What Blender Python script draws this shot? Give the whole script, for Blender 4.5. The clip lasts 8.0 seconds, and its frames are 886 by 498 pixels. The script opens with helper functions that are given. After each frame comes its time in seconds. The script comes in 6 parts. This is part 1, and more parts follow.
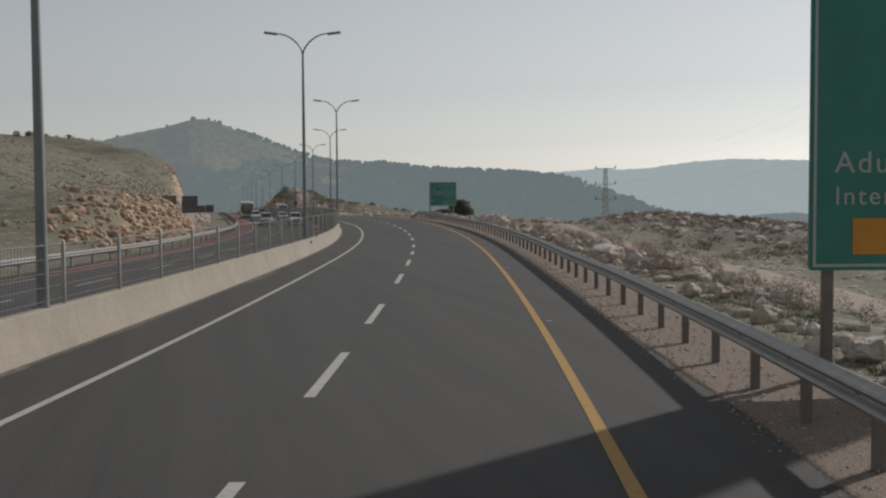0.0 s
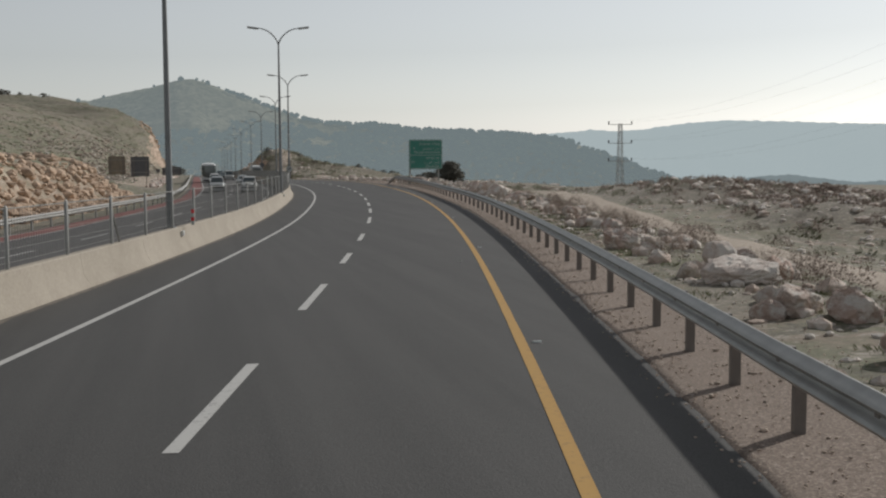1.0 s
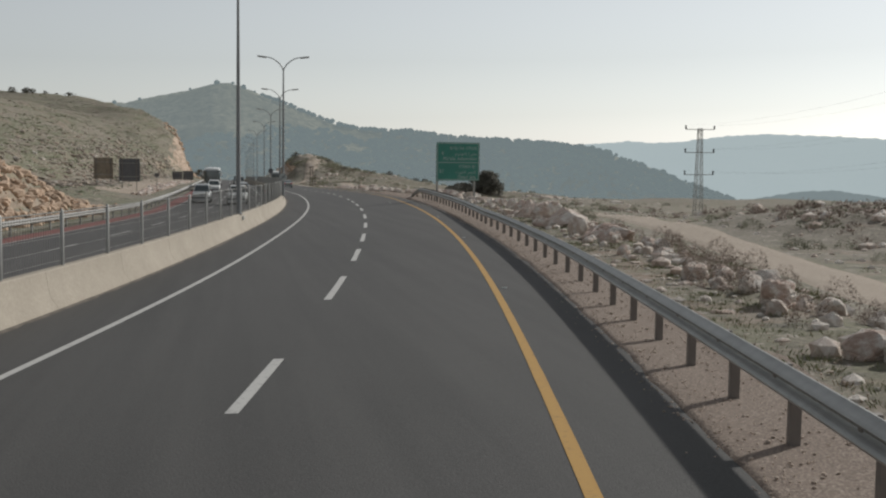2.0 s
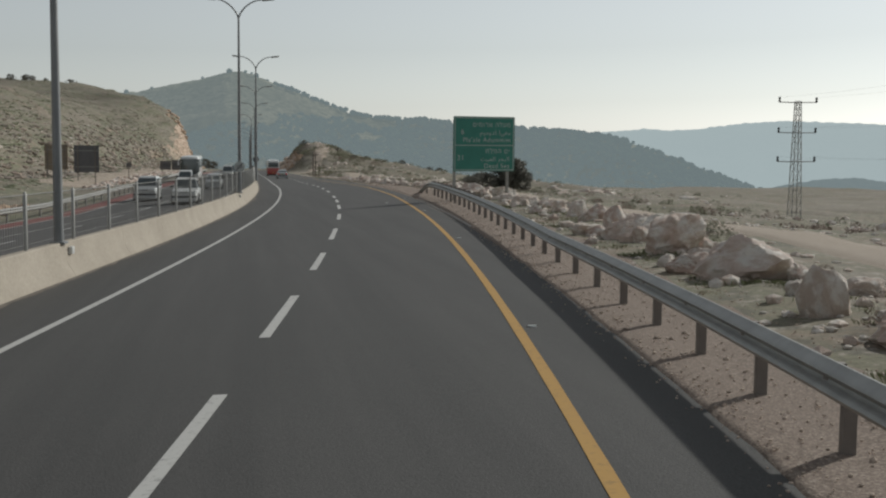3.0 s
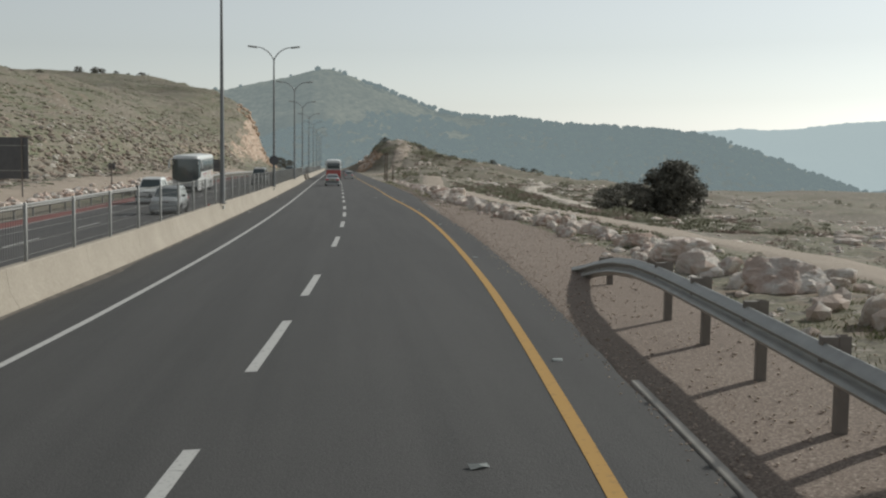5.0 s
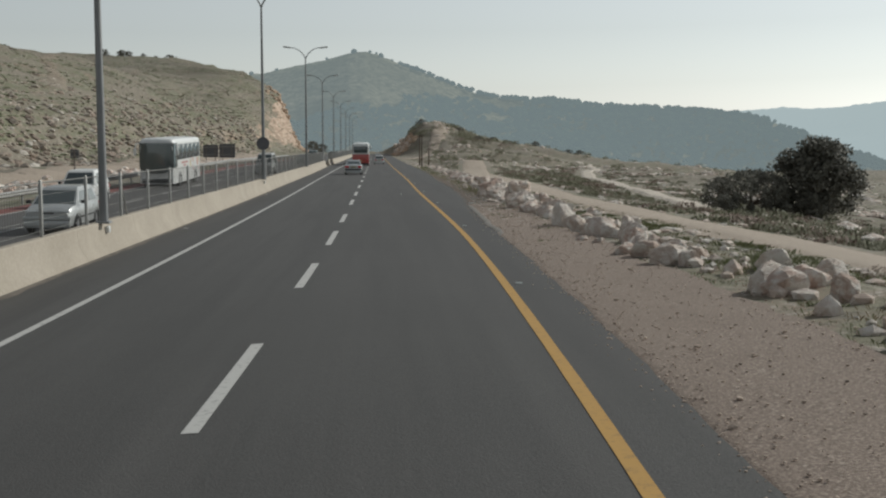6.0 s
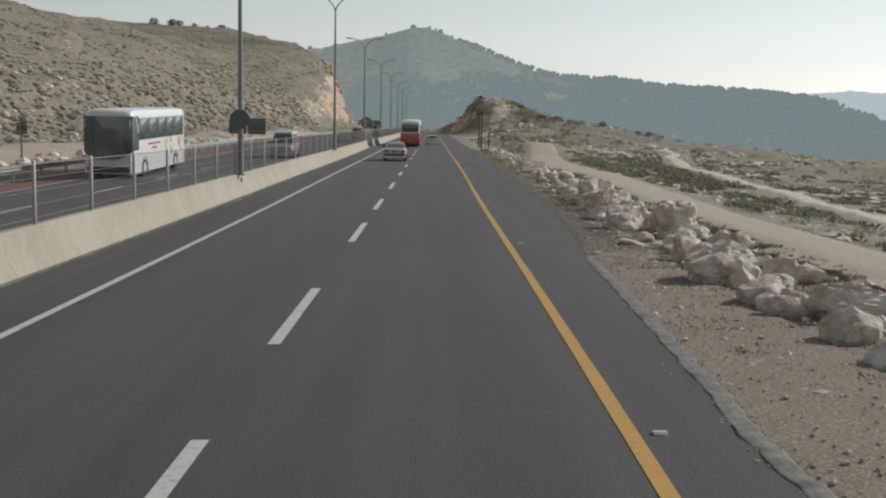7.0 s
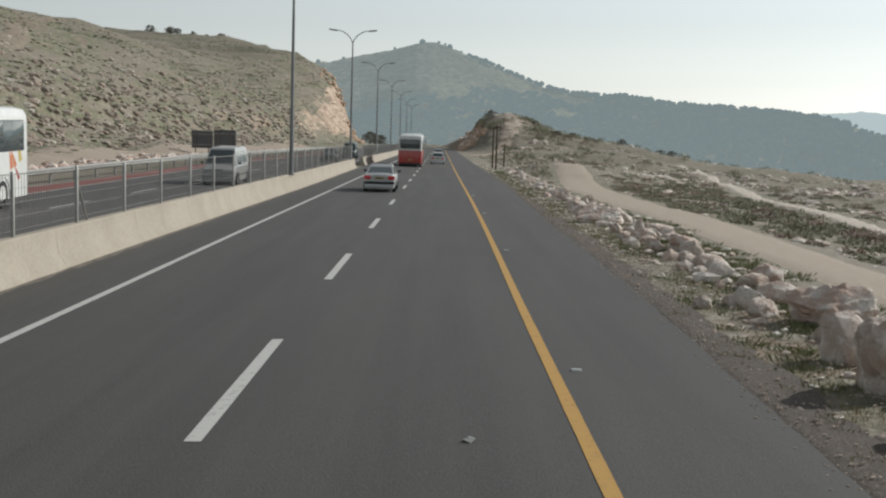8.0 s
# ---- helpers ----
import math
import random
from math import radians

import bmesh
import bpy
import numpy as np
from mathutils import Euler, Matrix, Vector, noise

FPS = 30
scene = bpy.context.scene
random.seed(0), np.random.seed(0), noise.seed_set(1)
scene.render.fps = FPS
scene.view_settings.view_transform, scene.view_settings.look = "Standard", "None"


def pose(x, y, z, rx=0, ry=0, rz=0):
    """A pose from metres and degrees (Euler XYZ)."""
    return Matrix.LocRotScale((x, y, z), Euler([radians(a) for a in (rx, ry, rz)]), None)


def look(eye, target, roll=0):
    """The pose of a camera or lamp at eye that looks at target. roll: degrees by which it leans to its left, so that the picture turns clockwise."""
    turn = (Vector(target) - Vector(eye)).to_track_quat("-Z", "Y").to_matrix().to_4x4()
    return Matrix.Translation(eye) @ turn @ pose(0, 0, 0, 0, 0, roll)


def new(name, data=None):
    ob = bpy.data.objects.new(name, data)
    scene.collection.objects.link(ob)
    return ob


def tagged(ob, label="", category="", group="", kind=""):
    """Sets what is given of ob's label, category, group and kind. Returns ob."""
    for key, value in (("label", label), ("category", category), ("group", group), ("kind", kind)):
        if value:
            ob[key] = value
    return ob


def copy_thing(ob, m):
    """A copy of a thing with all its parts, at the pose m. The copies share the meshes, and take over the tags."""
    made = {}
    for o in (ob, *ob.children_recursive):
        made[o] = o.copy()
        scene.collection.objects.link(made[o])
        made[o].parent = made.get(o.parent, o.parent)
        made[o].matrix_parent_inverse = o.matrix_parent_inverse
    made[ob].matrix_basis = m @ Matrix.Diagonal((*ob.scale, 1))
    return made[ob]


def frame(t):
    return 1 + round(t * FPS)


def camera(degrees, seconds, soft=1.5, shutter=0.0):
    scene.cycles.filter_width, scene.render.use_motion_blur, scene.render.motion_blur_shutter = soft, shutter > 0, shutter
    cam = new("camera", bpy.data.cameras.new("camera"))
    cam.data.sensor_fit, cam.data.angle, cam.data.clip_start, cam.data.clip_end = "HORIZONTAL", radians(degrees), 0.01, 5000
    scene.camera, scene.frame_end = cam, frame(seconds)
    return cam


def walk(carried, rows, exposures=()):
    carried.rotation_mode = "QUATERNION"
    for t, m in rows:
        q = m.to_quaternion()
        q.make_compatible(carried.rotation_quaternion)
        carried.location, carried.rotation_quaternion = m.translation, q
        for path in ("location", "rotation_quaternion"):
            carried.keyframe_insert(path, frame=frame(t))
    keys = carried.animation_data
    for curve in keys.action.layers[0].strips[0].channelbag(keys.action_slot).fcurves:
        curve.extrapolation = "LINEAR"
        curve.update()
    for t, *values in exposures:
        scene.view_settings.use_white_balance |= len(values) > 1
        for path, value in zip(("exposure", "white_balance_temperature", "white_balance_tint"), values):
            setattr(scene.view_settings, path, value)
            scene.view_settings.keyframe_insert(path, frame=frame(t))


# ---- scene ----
cam = camera(41.94, 8.0, soft=2.2)
PATH = [
    (0.0, look((3.976, 6.435, 2.488), (24.145, 104.215, -3.198), -0.390)),
    (0.5, look((7.145, 19.042, 2.280), (29.044, 115.964, -8.970), -0.314)),
    (1.0, look((10.226, 32.111, 2.099), (31.009, 129.514, -6.885), -0.342)),
    (2.5, look((18.050, 71.631, 1.548), (35.353, 169.778, -6.677), 0.918)),
    (3.0, look((20.232, 84.913, 1.258), (36.920, 183.075, -7.998), 0.501)),
    (3.5, look((22.228, 97.908, 1.131), (36.355, 196.648, -6.004), 0.324)),
    (4.0, look((23.921, 110.841, 0.981), (37.432, 209.389, -9.298), 0.567)),
    (4.5, look((25.255, 124.034, 0.799), (35.991, 223.142, -7.098), 0.520)),
    (5.0, look((26.442, 136.966, 0.655), (35.621, 236.099, -8.751), 0.737)),
    (6.5, look((28.450, 174.513, -0.099), (31.752, 273.772, -11.794), 0.297)),
    (7.0, look((28.750, 187.204, -0.255), (29.851, 286.368, -13.109), 1.090)),
    (7.5, look((28.952, 200.902, -0.648), (29.897, 300.344, -11.153), 1.198)),
    (8.0, look((29.080, 214.250, -0.843), (29.582, 313.581, -12.379), 1.820)),
]
walk(cam, PATH, [(0.0, -0.3, 6500, 10), (0.5, -0.32, 6450, 9), (1.0, -0.1, 6450, 9), (2.5, -0.02, 6450, 7), (3.0, -0.12, 6400, 6), (3.5, -0.06, 6400, 6), (4.0, -0.25, 6350, 6), (4.5, 0.03, 6400, 5), (5.0, 0.06, 6400, 5), (6.5, -0.03, 6350, 5), (7.0, 0.13, 6350, 6), (8.0, 0.23, 6350, 6)])

# world, sun and sky
SUN_AZ, SUN_EL = 56.0, 30.0
world = bpy.data.worlds.new("sky")
scene.world = world
world.use_nodes = True
wn = world.node_tree.nodes
sky = wn.new("ShaderNodeTexSky")
sky.sky_type = "NISHITA"
sky.sun_disc = False
sky.sun_elevation = radians(SUN_EL)
sky.sun_rotation = radians(SUN_AZ)
sky.altitude = 700
sky.air_density = 1.0
sky.dust_density = 0.8
sky.ozone_density = 1.0
pale = wn.new("ShaderNodeHueSaturation")
pale.inputs["Saturation"].default_value = 0.24
world.node_tree.links.new(sky.outputs[0], pale.inputs["Color"])
world.node_tree.links.new(pale.outputs[0], wn["Background"].inputs[0])
wn["Background"].inputs[1].default_value = 0.087
sun_data = bpy.data.lights.new("sun", "SUN")
sun_data.energy, sun_data.angle, sun_data.color = 2.9, radians(1.5), (1.0, 0.96, 0.915)
sun_dir = Vector((math.sin(radians(SUN_AZ)) * math.cos(radians(SUN_EL)), math.cos(radians(SUN_AZ)) * math.cos(radians(SUN_EL)), math.sin(radians(SUN_EL))))
sun = new("sun", sun_data)
sun.matrix_world = look(sun_dir * 300, (0, 0, 0))

# the road's line: heading, grade and cross fall along its dashed lane line
KNOT_S = np.arange(-60, 321, 20)
KNOT_HEADING = [-17.3, -16.28, -15.25, -14.23, -13.19, -12.13, -11.33, -9.95, -7.92, -6.34, -4.67, -2.99, -1.56, -0.38, -0.05, -0.2, -0.06, 0.0, 0.0, 0.0]
KNOT_GRADE = [-0.0226, -0.021, -0.0193, -0.0176, -0.0159, -0.0146, -0.0165, -0.0155, -0.0093, -0.0146, -0.016, -0.0164, -0.0181, -0.0241, -0.0258, -0.0211, -0.024, -0.024, -0.024, -0.024]
KNOT_FALL = [0.0093, 0.0384, 0.0619, -0.0251]
S_GRID = np.arange(-120.0, 900.5, 0.5)


def build_line():
    heading = np.radians(np.interp(S_GRID, np.append(KNOT_S, [420, 640, 760, 900]), KNOT_HEADING + [0.0, 0.0, 14.0, 40.0]))
    grade = np.interp(S_GRID, np.append(KNOT_S, [420, 900]), KNOT_GRADE + [-0.022, -0.022])
    half = 0.25
    x = np.concatenate([[0], np.cumsum(-(np.sin(heading[1:]) + np.sin(heading[:-1])) * half)])
    y = np.concatenate([[0], np.cumsum((np.cos(heading[1:]) + np.cos(heading[:-1])) * half)])
    z = np.concatenate([[0], np.cumsum((grade[1:] + grade[:-1]) * half)])
    zero = int(np.argmin(abs(S_GRID)))
    fall = np.interp(S_GRID, [-60, 80, 160, 320], KNOT_FALL)
    return np.stack([x - x[zero], y - y[zero], z - z[zero], heading, fall], 1)


LINE = build_line()


def line_at(s):
    return [np.interp(s, S_GRID, LINE[:, k]) for k in range(5)]


def spot(s, off, up=0.0):
    """A place beside the lane line: s metres along, off metres to its right, up metres over the road."""
    x, y, z, h, e = line_at(s)
    return Vector((float(x + math.cos(h) * off), float(y + math.sin(h) * off), float(z + e * min(max(off, -19.0), 9.0) + up)))


def heading_at(s):
    return float(line_at(s)[3])


def stand(s, off, up=0.0, turn=0.0):
    """A pose at a spot, with y along the road."""
    p = spot(s, off, up)
    return Matrix.Translation(p) @ Matrix.Rotation(heading_at(s) + radians(turn), 4, "Z")


def smooth(a, b, v):
    k = np.clip((v - a) / (b - a), 0, 1)
    return k * k * (3 - 2 * k)


# materials
def material(name):
    m = bpy.data.materials.new(name)
    m.use_nodes = True
    return m, m.node_tree.nodes, m.node_tree.links, m.node_tree.nodes["Principled BSDF"]


def coords(nodes, links, scale=1.0, kind="Object"):
    tc = nodes.new("ShaderNodeTexCoord")
    mp = nodes.new("ShaderNodeMapping")
    mp.inputs["Scale"].default_value = (scale, scale, scale) if not isinstance(scale, tuple) else scale
    links.new(tc.outputs[kind], mp.inputs[0])
    return mp.outputs[0]


def noise_node(nodes, links, vec, scale, detail=6.0, rough=0.6):
    n = nodes.new("ShaderNodeTexNoise")
    n.inputs["Scale"].default_value, n.inputs["Detail"].default_value, n.inputs["Roughness"].default_value = scale, detail, rough
    links.new(vec, n.inputs["Vector"])
    return n.outputs["Fac"]


def ramp(nodes, links, fac, stops):
    r = nodes.new("ShaderNodeValToRGB")
    el = r.color_ramp.elements
    while len(el) < len(stops):
        el.new(0.5)
    for e, (pos, col) in zip(el, stops):
        e.position = pos
        e.color = (*col, 1) if len(col) == 3 else col
    links.new(fac, r.inputs[0])
    return r.outputs[0]


def mix(nodes, links, fac, a, b, mode="MIX"):
    n = nodes.new("ShaderNodeMix")
    n.data_type, n.blend_type = "RGBA", mode
    for sock, v in ((n.inputs[0], fac), (n.inputs[6], a), (n.inputs[7], b)):
        if isinstance(v, (int, float)):
            sock.default_value = v
        elif isinstance(v, tuple):
            sock.default_value = (*v, 1)
        else:
            links.new(v, sock)
    return n.outputs[2]


def bump(nodes, links, bsdf, height, strength=0.4, distance=0.02):
    b = nodes.new("ShaderNodeBump")
    b.inputs["Strength"].default_value, b.inputs["Distance"].default_value = strength, distance
    links.new(height, b.inputs["Height"])
    links.new(b.outputs[0], bsdf.inputs["Normal"])


def simple(name, colour, rough=0.5, metal=0.0, vary=0.12, scale=6.0, grain=0.15, coat=0.0):
    m, n, l, b = material(name)
    v = coords(n, l)
    big = noise_node(n, l, v, scale)
    fine = noise_node(n, l, v, scale * 14, 3.0)
    dark = tuple(c * (1 - vary) for c in colour)
    light = tuple(min(1, c * (1 + vary)) for c in colour)
    col = ramp(n, l, big, [(0.3, dark), (0.7, light)])
    l.new(col, b.inputs["Base Color"])
    b.inputs["Roughness"].default_value, b.inputs["Metallic"].default_value = rough, metal
    b.inputs["Coat Weight"].default_value = coat
    if grain:
        bump(n, l, b, fine, grain, 0.01)
    return m


def make_asphalt(name, a, c):
    m, n, l, b = material(name)
    v = coords(n, l)
    along = coords(n, l, (0.9, 0.03, 1.0))
    big = noise_node(n, l, v, 0.35, 4)
    streak = noise_node(n, l, along, 1.6, 3)
    grit = noise_node(n, l, v, 45, 2)
    col = ramp(n, l, big, [(0.3, a), (0.7, c)])
    col = mix(n, l, 0.55, col, ramp(n, l, streak, [(0.35, tuple(x * 0.78 for x in a)), (0.65, tuple(x * 1.25 for x in c))]))
    col = mix(n, l, 0.35, col, ramp(n, l, grit, [(0.35, tuple(x * 0.5 for x in a)), (0.75, tuple(x * 1.7 for x in c))]))
    l.new(col, b.inputs["Base Color"])
    b.inputs["Roughness"].default_value = 0.82
    bump(n, l, b, grit, 0.5, 0.01)
    return m


def make_paint(name, colour, under):
    m, n, l, b = material(name)
    v = coords(n, l)
    wear = noise_node(n, l, v, 9, 8, 0.75)
    col = mix(n, l, ramp(n, l, wear, [(0.30, (0, 0, 0)), (0.46, (1, 1, 1))]), under, colour)
    l.new(col, b.inputs["Base Color"])
    b.inputs["Roughness"].default_value = 0.7
    return m


def make_ground():
    m, n, l, b = material("dry_ground")
    v = coords(n, l)
    patch = noise_node(n, l, v, 0.09, 5, 0.65)
    green = noise_node(n, l, v, 0.35, 6, 0.7)
    grit = noise_node(n, l, v, 7, 6, 0.8)
    stone = noise_node(n, l, v, 1.6, 8, 0.75)
    band = noise_node(n, l, coords(n, l, (0.03, 0.03, 0.7)), 1.0, 6, 0.75)
    soil = ramp(n, l, patch, [(0.3, (0.135, 0.11, 0.08)), (0.45, (0.26, 0.18, 0.13)), (0.56, (0.25, 0.185, 0.137)), (0.7, (0.35, 0.275, 0.21))])
    scrub = noise_node(n, l, v, 0.9, 9, 0.78)
    grass = ramp(n, l, grit, [(0.35, (0.075, 0.094, 0.042)), (0.65, (0.165, 0.185, 0.092))])
    # the slope on the valley side is browner and more bare
    side = n.new("ShaderNodeSeparateXYZ")
    l.new(n.new("ShaderNodeTexCoord").outputs["Object"], side.inputs[0])
    bare = n.new("ShaderNodeMapRange")
    bare.inputs["From Min"].default_value, bare.inputs["From Max"].default_value = 5, 32
    bare.inputs["To Min"].default_value, bare.inputs["To Max"].default_value = 1.0, 0.75
    l.new(side.outputs["X"], bare.inputs["Value"])
    cover = n.new("ShaderNodeMath")
    cover.operation = "MULTIPLY"
    l.new(ramp(n, l, green, [(0.35, (0, 0, 0)), (0.51, (0.92, 0.92, 0.92))]), cover.inputs[0])
    l.new(bare.outputs[0], cover.inputs[1])
    col = mix(n, l, cover.outputs[0], soil, grass)
    col = mix(n, l, ramp(n, l, scrub, [(0.52, (0, 0, 0)), (0.57, (0.85, 0.85, 0.85))]), col, ramp(n, l, grit, [(0.35, (0.05, 0.05, 0.03)), (0.65, (0.12, 0.112, 0.075))]))
    col = mix(n, l, ramp(n, l, band, [(0.48, (0, 0, 0)), (0.54, (0.9, 0.9, 0.9))]), col, ramp(n, l, grit, [(0.35, (0.09, 0.075, 0.052)), (0.65, (0.3, 0.26, 0.2))]))
    col = mix(n, l, ramp(n, l, stone, [(0.54, (0, 0, 0)), (0.60, (1, 1, 1))]), col, ramp(n, l, grit, [(0.35, (0.2, 0.17, 0.135)), (0.65, (0.5, 0.45, 0.38))]))
    col = mix(n, l, 0.25, col, ramp(n, l, grit, [(0.35, (0.07, 0.055, 0.04)), (0.65, (0.36, 0.32, 0.26))]))
    # bare rock where the ground is cut steep
    geo = n.new("ShaderNodeNewGeometry")
    split = n.new("ShaderNodeSeparateXYZ")
    l.new(geo.outputs["True Normal"], split.inputs[0])
    rock = ramp(n, l, noise_node(n, l, coords(n, l, (0.25, 0.25, 0.5)), 1.0, 7, 0.75), [(0.36, (0.2, 0.145, 0.105)), (0.5, (0.43, 0.31, 0.225)), (0.64, (0.6, 0.5, 0.4))])
    col = mix(n, l, ramp(n, l, split.outputs["Z"], [(0.52, (1, 1, 1)), (0.68, (0, 0, 0))]), col, rock)
    l.new(col, b.inputs["Base Color"])
    b.inputs["Roughness"].default_value = 0.95
    bump(n, l, b, stone, 0.6, 0.06)
    return m


def make_gravel(name, a, c, d):
    m, n, l, b = material(name)
    v = coords(n, l)
    big = noise_node(n, l, v, 0.5, 5, 0.65)
    mid = noise_node(n, l, v, 5, 5, 0.7)
    fine = noise_node(n, l, v, 30, 4, 0.8)
    col = ramp(n, l, big, [(0.3, a), (0.7, c)])
    col = mix(n, l, 0.35, col, ramp(n, l, mid, [(0.3, tuple(x * 0.6 for x in a)), (0.7, c)]))
    col = mix(n, l, 0.7, col, ramp(n, l, fine, [(0.36, tuple(x * 0.4 for x in a)), (0.5, a), (0.56, c), (0.66, d)]))
    l.new(col, b.inputs["Base Color"])
    b.inputs["Roughness"].default_value = 0.95
    bump(n, l, b, fine, 0.7, 0.02)
    return m


def n_colour(nodes, links, vec, scale):
    n = nodes.new("ShaderNodeTexNoise")
    n.inputs["Scale"].default_value, n.inputs["Detail"].default_value = scale, 3.0
    links.new(vec, n.inputs["Vector"])
    return n.outputs["Color"]


def make_rock():
    m, n, l, b = material("limestone")
    v = coords(n, l)
    oi = n.new("ShaderNodeObjectInfo")
    big = noise_node(n, l, v, 1.3, 7, 0.7)
    fine = noise_node(n, l, v, 9, 8, 0.75)
    base = ramp(n, l, oi.outputs["Random"], [(0.0, (0.58, 0.48, 0.4)), (0.4, (0.55, 0.425, 0.35)), (0.75, (0.54, 0.385, 0.31)), (1.0, (0.68, 0.61, 0.54))])
    col = mix(n, l, ramp(n, l, big, [(0.44, (0, 0, 0)), (0.58, (1, 1, 1))]), base, (0.76, 0.7, 0.63))
    col = mix(n, l, ramp(n, l, fine, [(0.63, (0, 0, 0)), (0.76, (0.9, 0.9, 0.9))]), col, (0.28, 0.21, 0.16))
    # fractures
    warp = mix(n, l, 0.22, v, n_colour(n, l, v, 2.2), "ADD")
    crack = n.new("ShaderNodeTexVoronoi")
    crack.feature = "DISTANCE_TO_EDGE"
    crack.inputs["Scale"].default_value = 1.7
    l.new(warp, crack.inputs["Vector"])
    l.new(col, b.inputs["Base Color"])
    b.inputs["Roughness"].default_value = 0.92
    depth = ramp(n, l, crack.outputs["Distance"], [(0.0, (0, 0, 0)), (0.12, (1, 1, 1))])
    bump(n, l, b, mix(n, l, 0.22, fine, depth), 1.0, 0.06)
    return m


ASPHALT = make_asphalt("asphalt", (0.049, 0.0465, 0.0435), (0.065, 0.0615, 0.0575))
ASPHALT_OLD = make_asphalt("old_asphalt", (0.06, 0.057, 0.053), (0.085, 0.08, 0.075))
RED_ASPHALT = make_asphalt("red_asphalt", (0.17, 0.055, 0.045), (0.24, 0.08, 0.065))
WHITE_PAINT = make_paint("white_road_paint", (0.5, 0.49, 0.46), (0.16, 0.155, 0.15))
YELLOW_PAINT = make_paint("yellow_road_paint", (0.46, 0.26, 0.055), (0.25, 0.15, 0.05))
GROUND = make_ground()


def make_verge():
    """Pinkish gravel that gives way to dark trodden soil farther along the road."""
    m, n, l, b = material("verge_gravel")
    v = coords(n, l)
    big = noise_node(n, l, v, 0.5, 5, 0.65)
    mid = noise_node(n, l, v, 5, 5, 0.7)
    fine = noise_node(n, l, v, 30, 4, 0.8)
    def layer(a, c, d):
        col = mix(n, l, 0.35, ramp(n, l, big, [(0.3, a), (0.7, c)]), ramp(n, l, mid, [(0.3, tuple(x * 0.6 for x in a)), (0.7, c)]))
        return mix(n, l, 0.7, col, ramp(n, l, fine, [(0.36, tuple(x * 0.4 for x in a)), (0.5, a), (0.56, c), (0.66, d)]))
    gravel = layer((0.21, 0.155, 0.12), (0.305, 0.24, 0.19), (0.53, 0.46, 0.39))
    soil = layer((0.075, 0.06, 0.048), (0.125, 0.10, 0.08), (0.32, 0.28, 0.24))
    split = n.new("ShaderNodeSeparateXYZ")
    l.new(n.new("ShaderNodeTexCoord").outputs["Object"], split.inputs[0])
    along = n.new("ShaderNodeMapRange")
    along.inputs["From Min"].default_value, along.inputs["From Max"].default_value = 198, 232
    l.new(split.outputs["Y"], along.inputs["Value"])
    add = n.new("ShaderNodeMath")
    l.new(along.outputs[0], add.inputs[0])
    l.new(noise_node(n, l, v, 0.9, 6, 0.7), add.inputs[1])
    l.new(mix(n, l, ramp(n, l, add.outputs[0], [(0.75, (0, 0, 0)), (0.98, (1, 1, 1))]), gravel, soil), b.inputs["Base Color"])
    b.inputs["Roughness"].default_value = 0.95
    bump(n, l, b, fine, 0.7, 0.02)
    return m


GRAVEL = make_verge()
TRACK_DIRT = make_gravel("track_dirt", (0.345, 0.278, 0.215), (0.44, 0.365, 0.29), (0.56, 0.48, 0.39))
HILL_DUST = make_gravel("hill_dust", (0.2, 0.165, 0.12), (0.3, 0.25, 0.19), (0.4, 0.34, 0.27))
TRACK_PALE = make_gravel("track_pale", (0.46, 0.4, 0.33), (0.58, 0.51, 0.43), (0.66, 0.6, 0.52))
DUST = simple("road_dust", (0.13, 0.112, 0.092), 0.95, 0, 0.4, 3.0, 0.5)
ROCK = make_rock()
PALE_GRAVEL = simple("pale_gravel", (0.46, 0.37, 0.3), 0.95, 0, 0.55, 9.0, 0.3)
RUSTY_ROCK = simple("rusty_rock", (0.47, 0.345, 0.25), 0.95, 0, 0.35, 0.8, 0.8)


def make_concrete():
    m, n, l, b = material("barrier_concrete")
    v = coords(n, l)
    big = noise_node(n, l, v, 0.6, 5, 0.65)
    runs = noise_node(n, l, coords(n, l, (2.2, 2.2, 0.22)), 1.0, 6, 0.75)
    fine = noise_node(n, l, v, 14, 5, 0.7)
    col = ramp(n, l, big, [(0.3, (0.31, 0.27, 0.215)), (0.7, (0.41, 0.36, 0.295))])
    col = mix(n, l, ramp(n, l, runs, [(0.54, (0, 0, 0)), (0.76, (0.32, 0.32, 0.32))]), col, (0.25, 0.215, 0.17))
    col = mix(n, l, 0.2, col, ramp(n, l, fine, [(0.35, (0.2, 0.17, 0.13)), (0.65, (0.55, 0.49, 0.4))]))
    l.new(col, b.inputs["Base Color"])
    b.inputs["Roughness"].default_value = 0.92
    bump(n, l, b, fine, 0.4, 0.01)
    return m


CONCRETE = make_concrete()
EDGING = simple("edging_concrete", (0.18, 0.165, 0.145), 0.92, 0, 0.45, 5.0, 0.9)
KERB = simple("kerb_concrete", (0.42, 0.385, 0.34), 0.9, 0, 0.2, 2.0, 0.4)
GALV = simple("galvanised_steel", (0.34, 0.335, 0.315), 0.5, 0.5, 0.15, 3.0, 0.1)
GALV_DARK = simple("weathered_steel", (0.21, 0.185, 0.165), 0.7, 0.3, 0.2, 3.0, 0.2)
POLE = simple("lamp_pole_steel", (0.24, 0.245, 0.245), 0.55, 0.4, 0.15, 1.0, 0.1)
SIGN_GREEN = simple("sign_green", (0.042, 0.215, 0.168), 0.55, 0, 0.12, 1.5, 0.03)
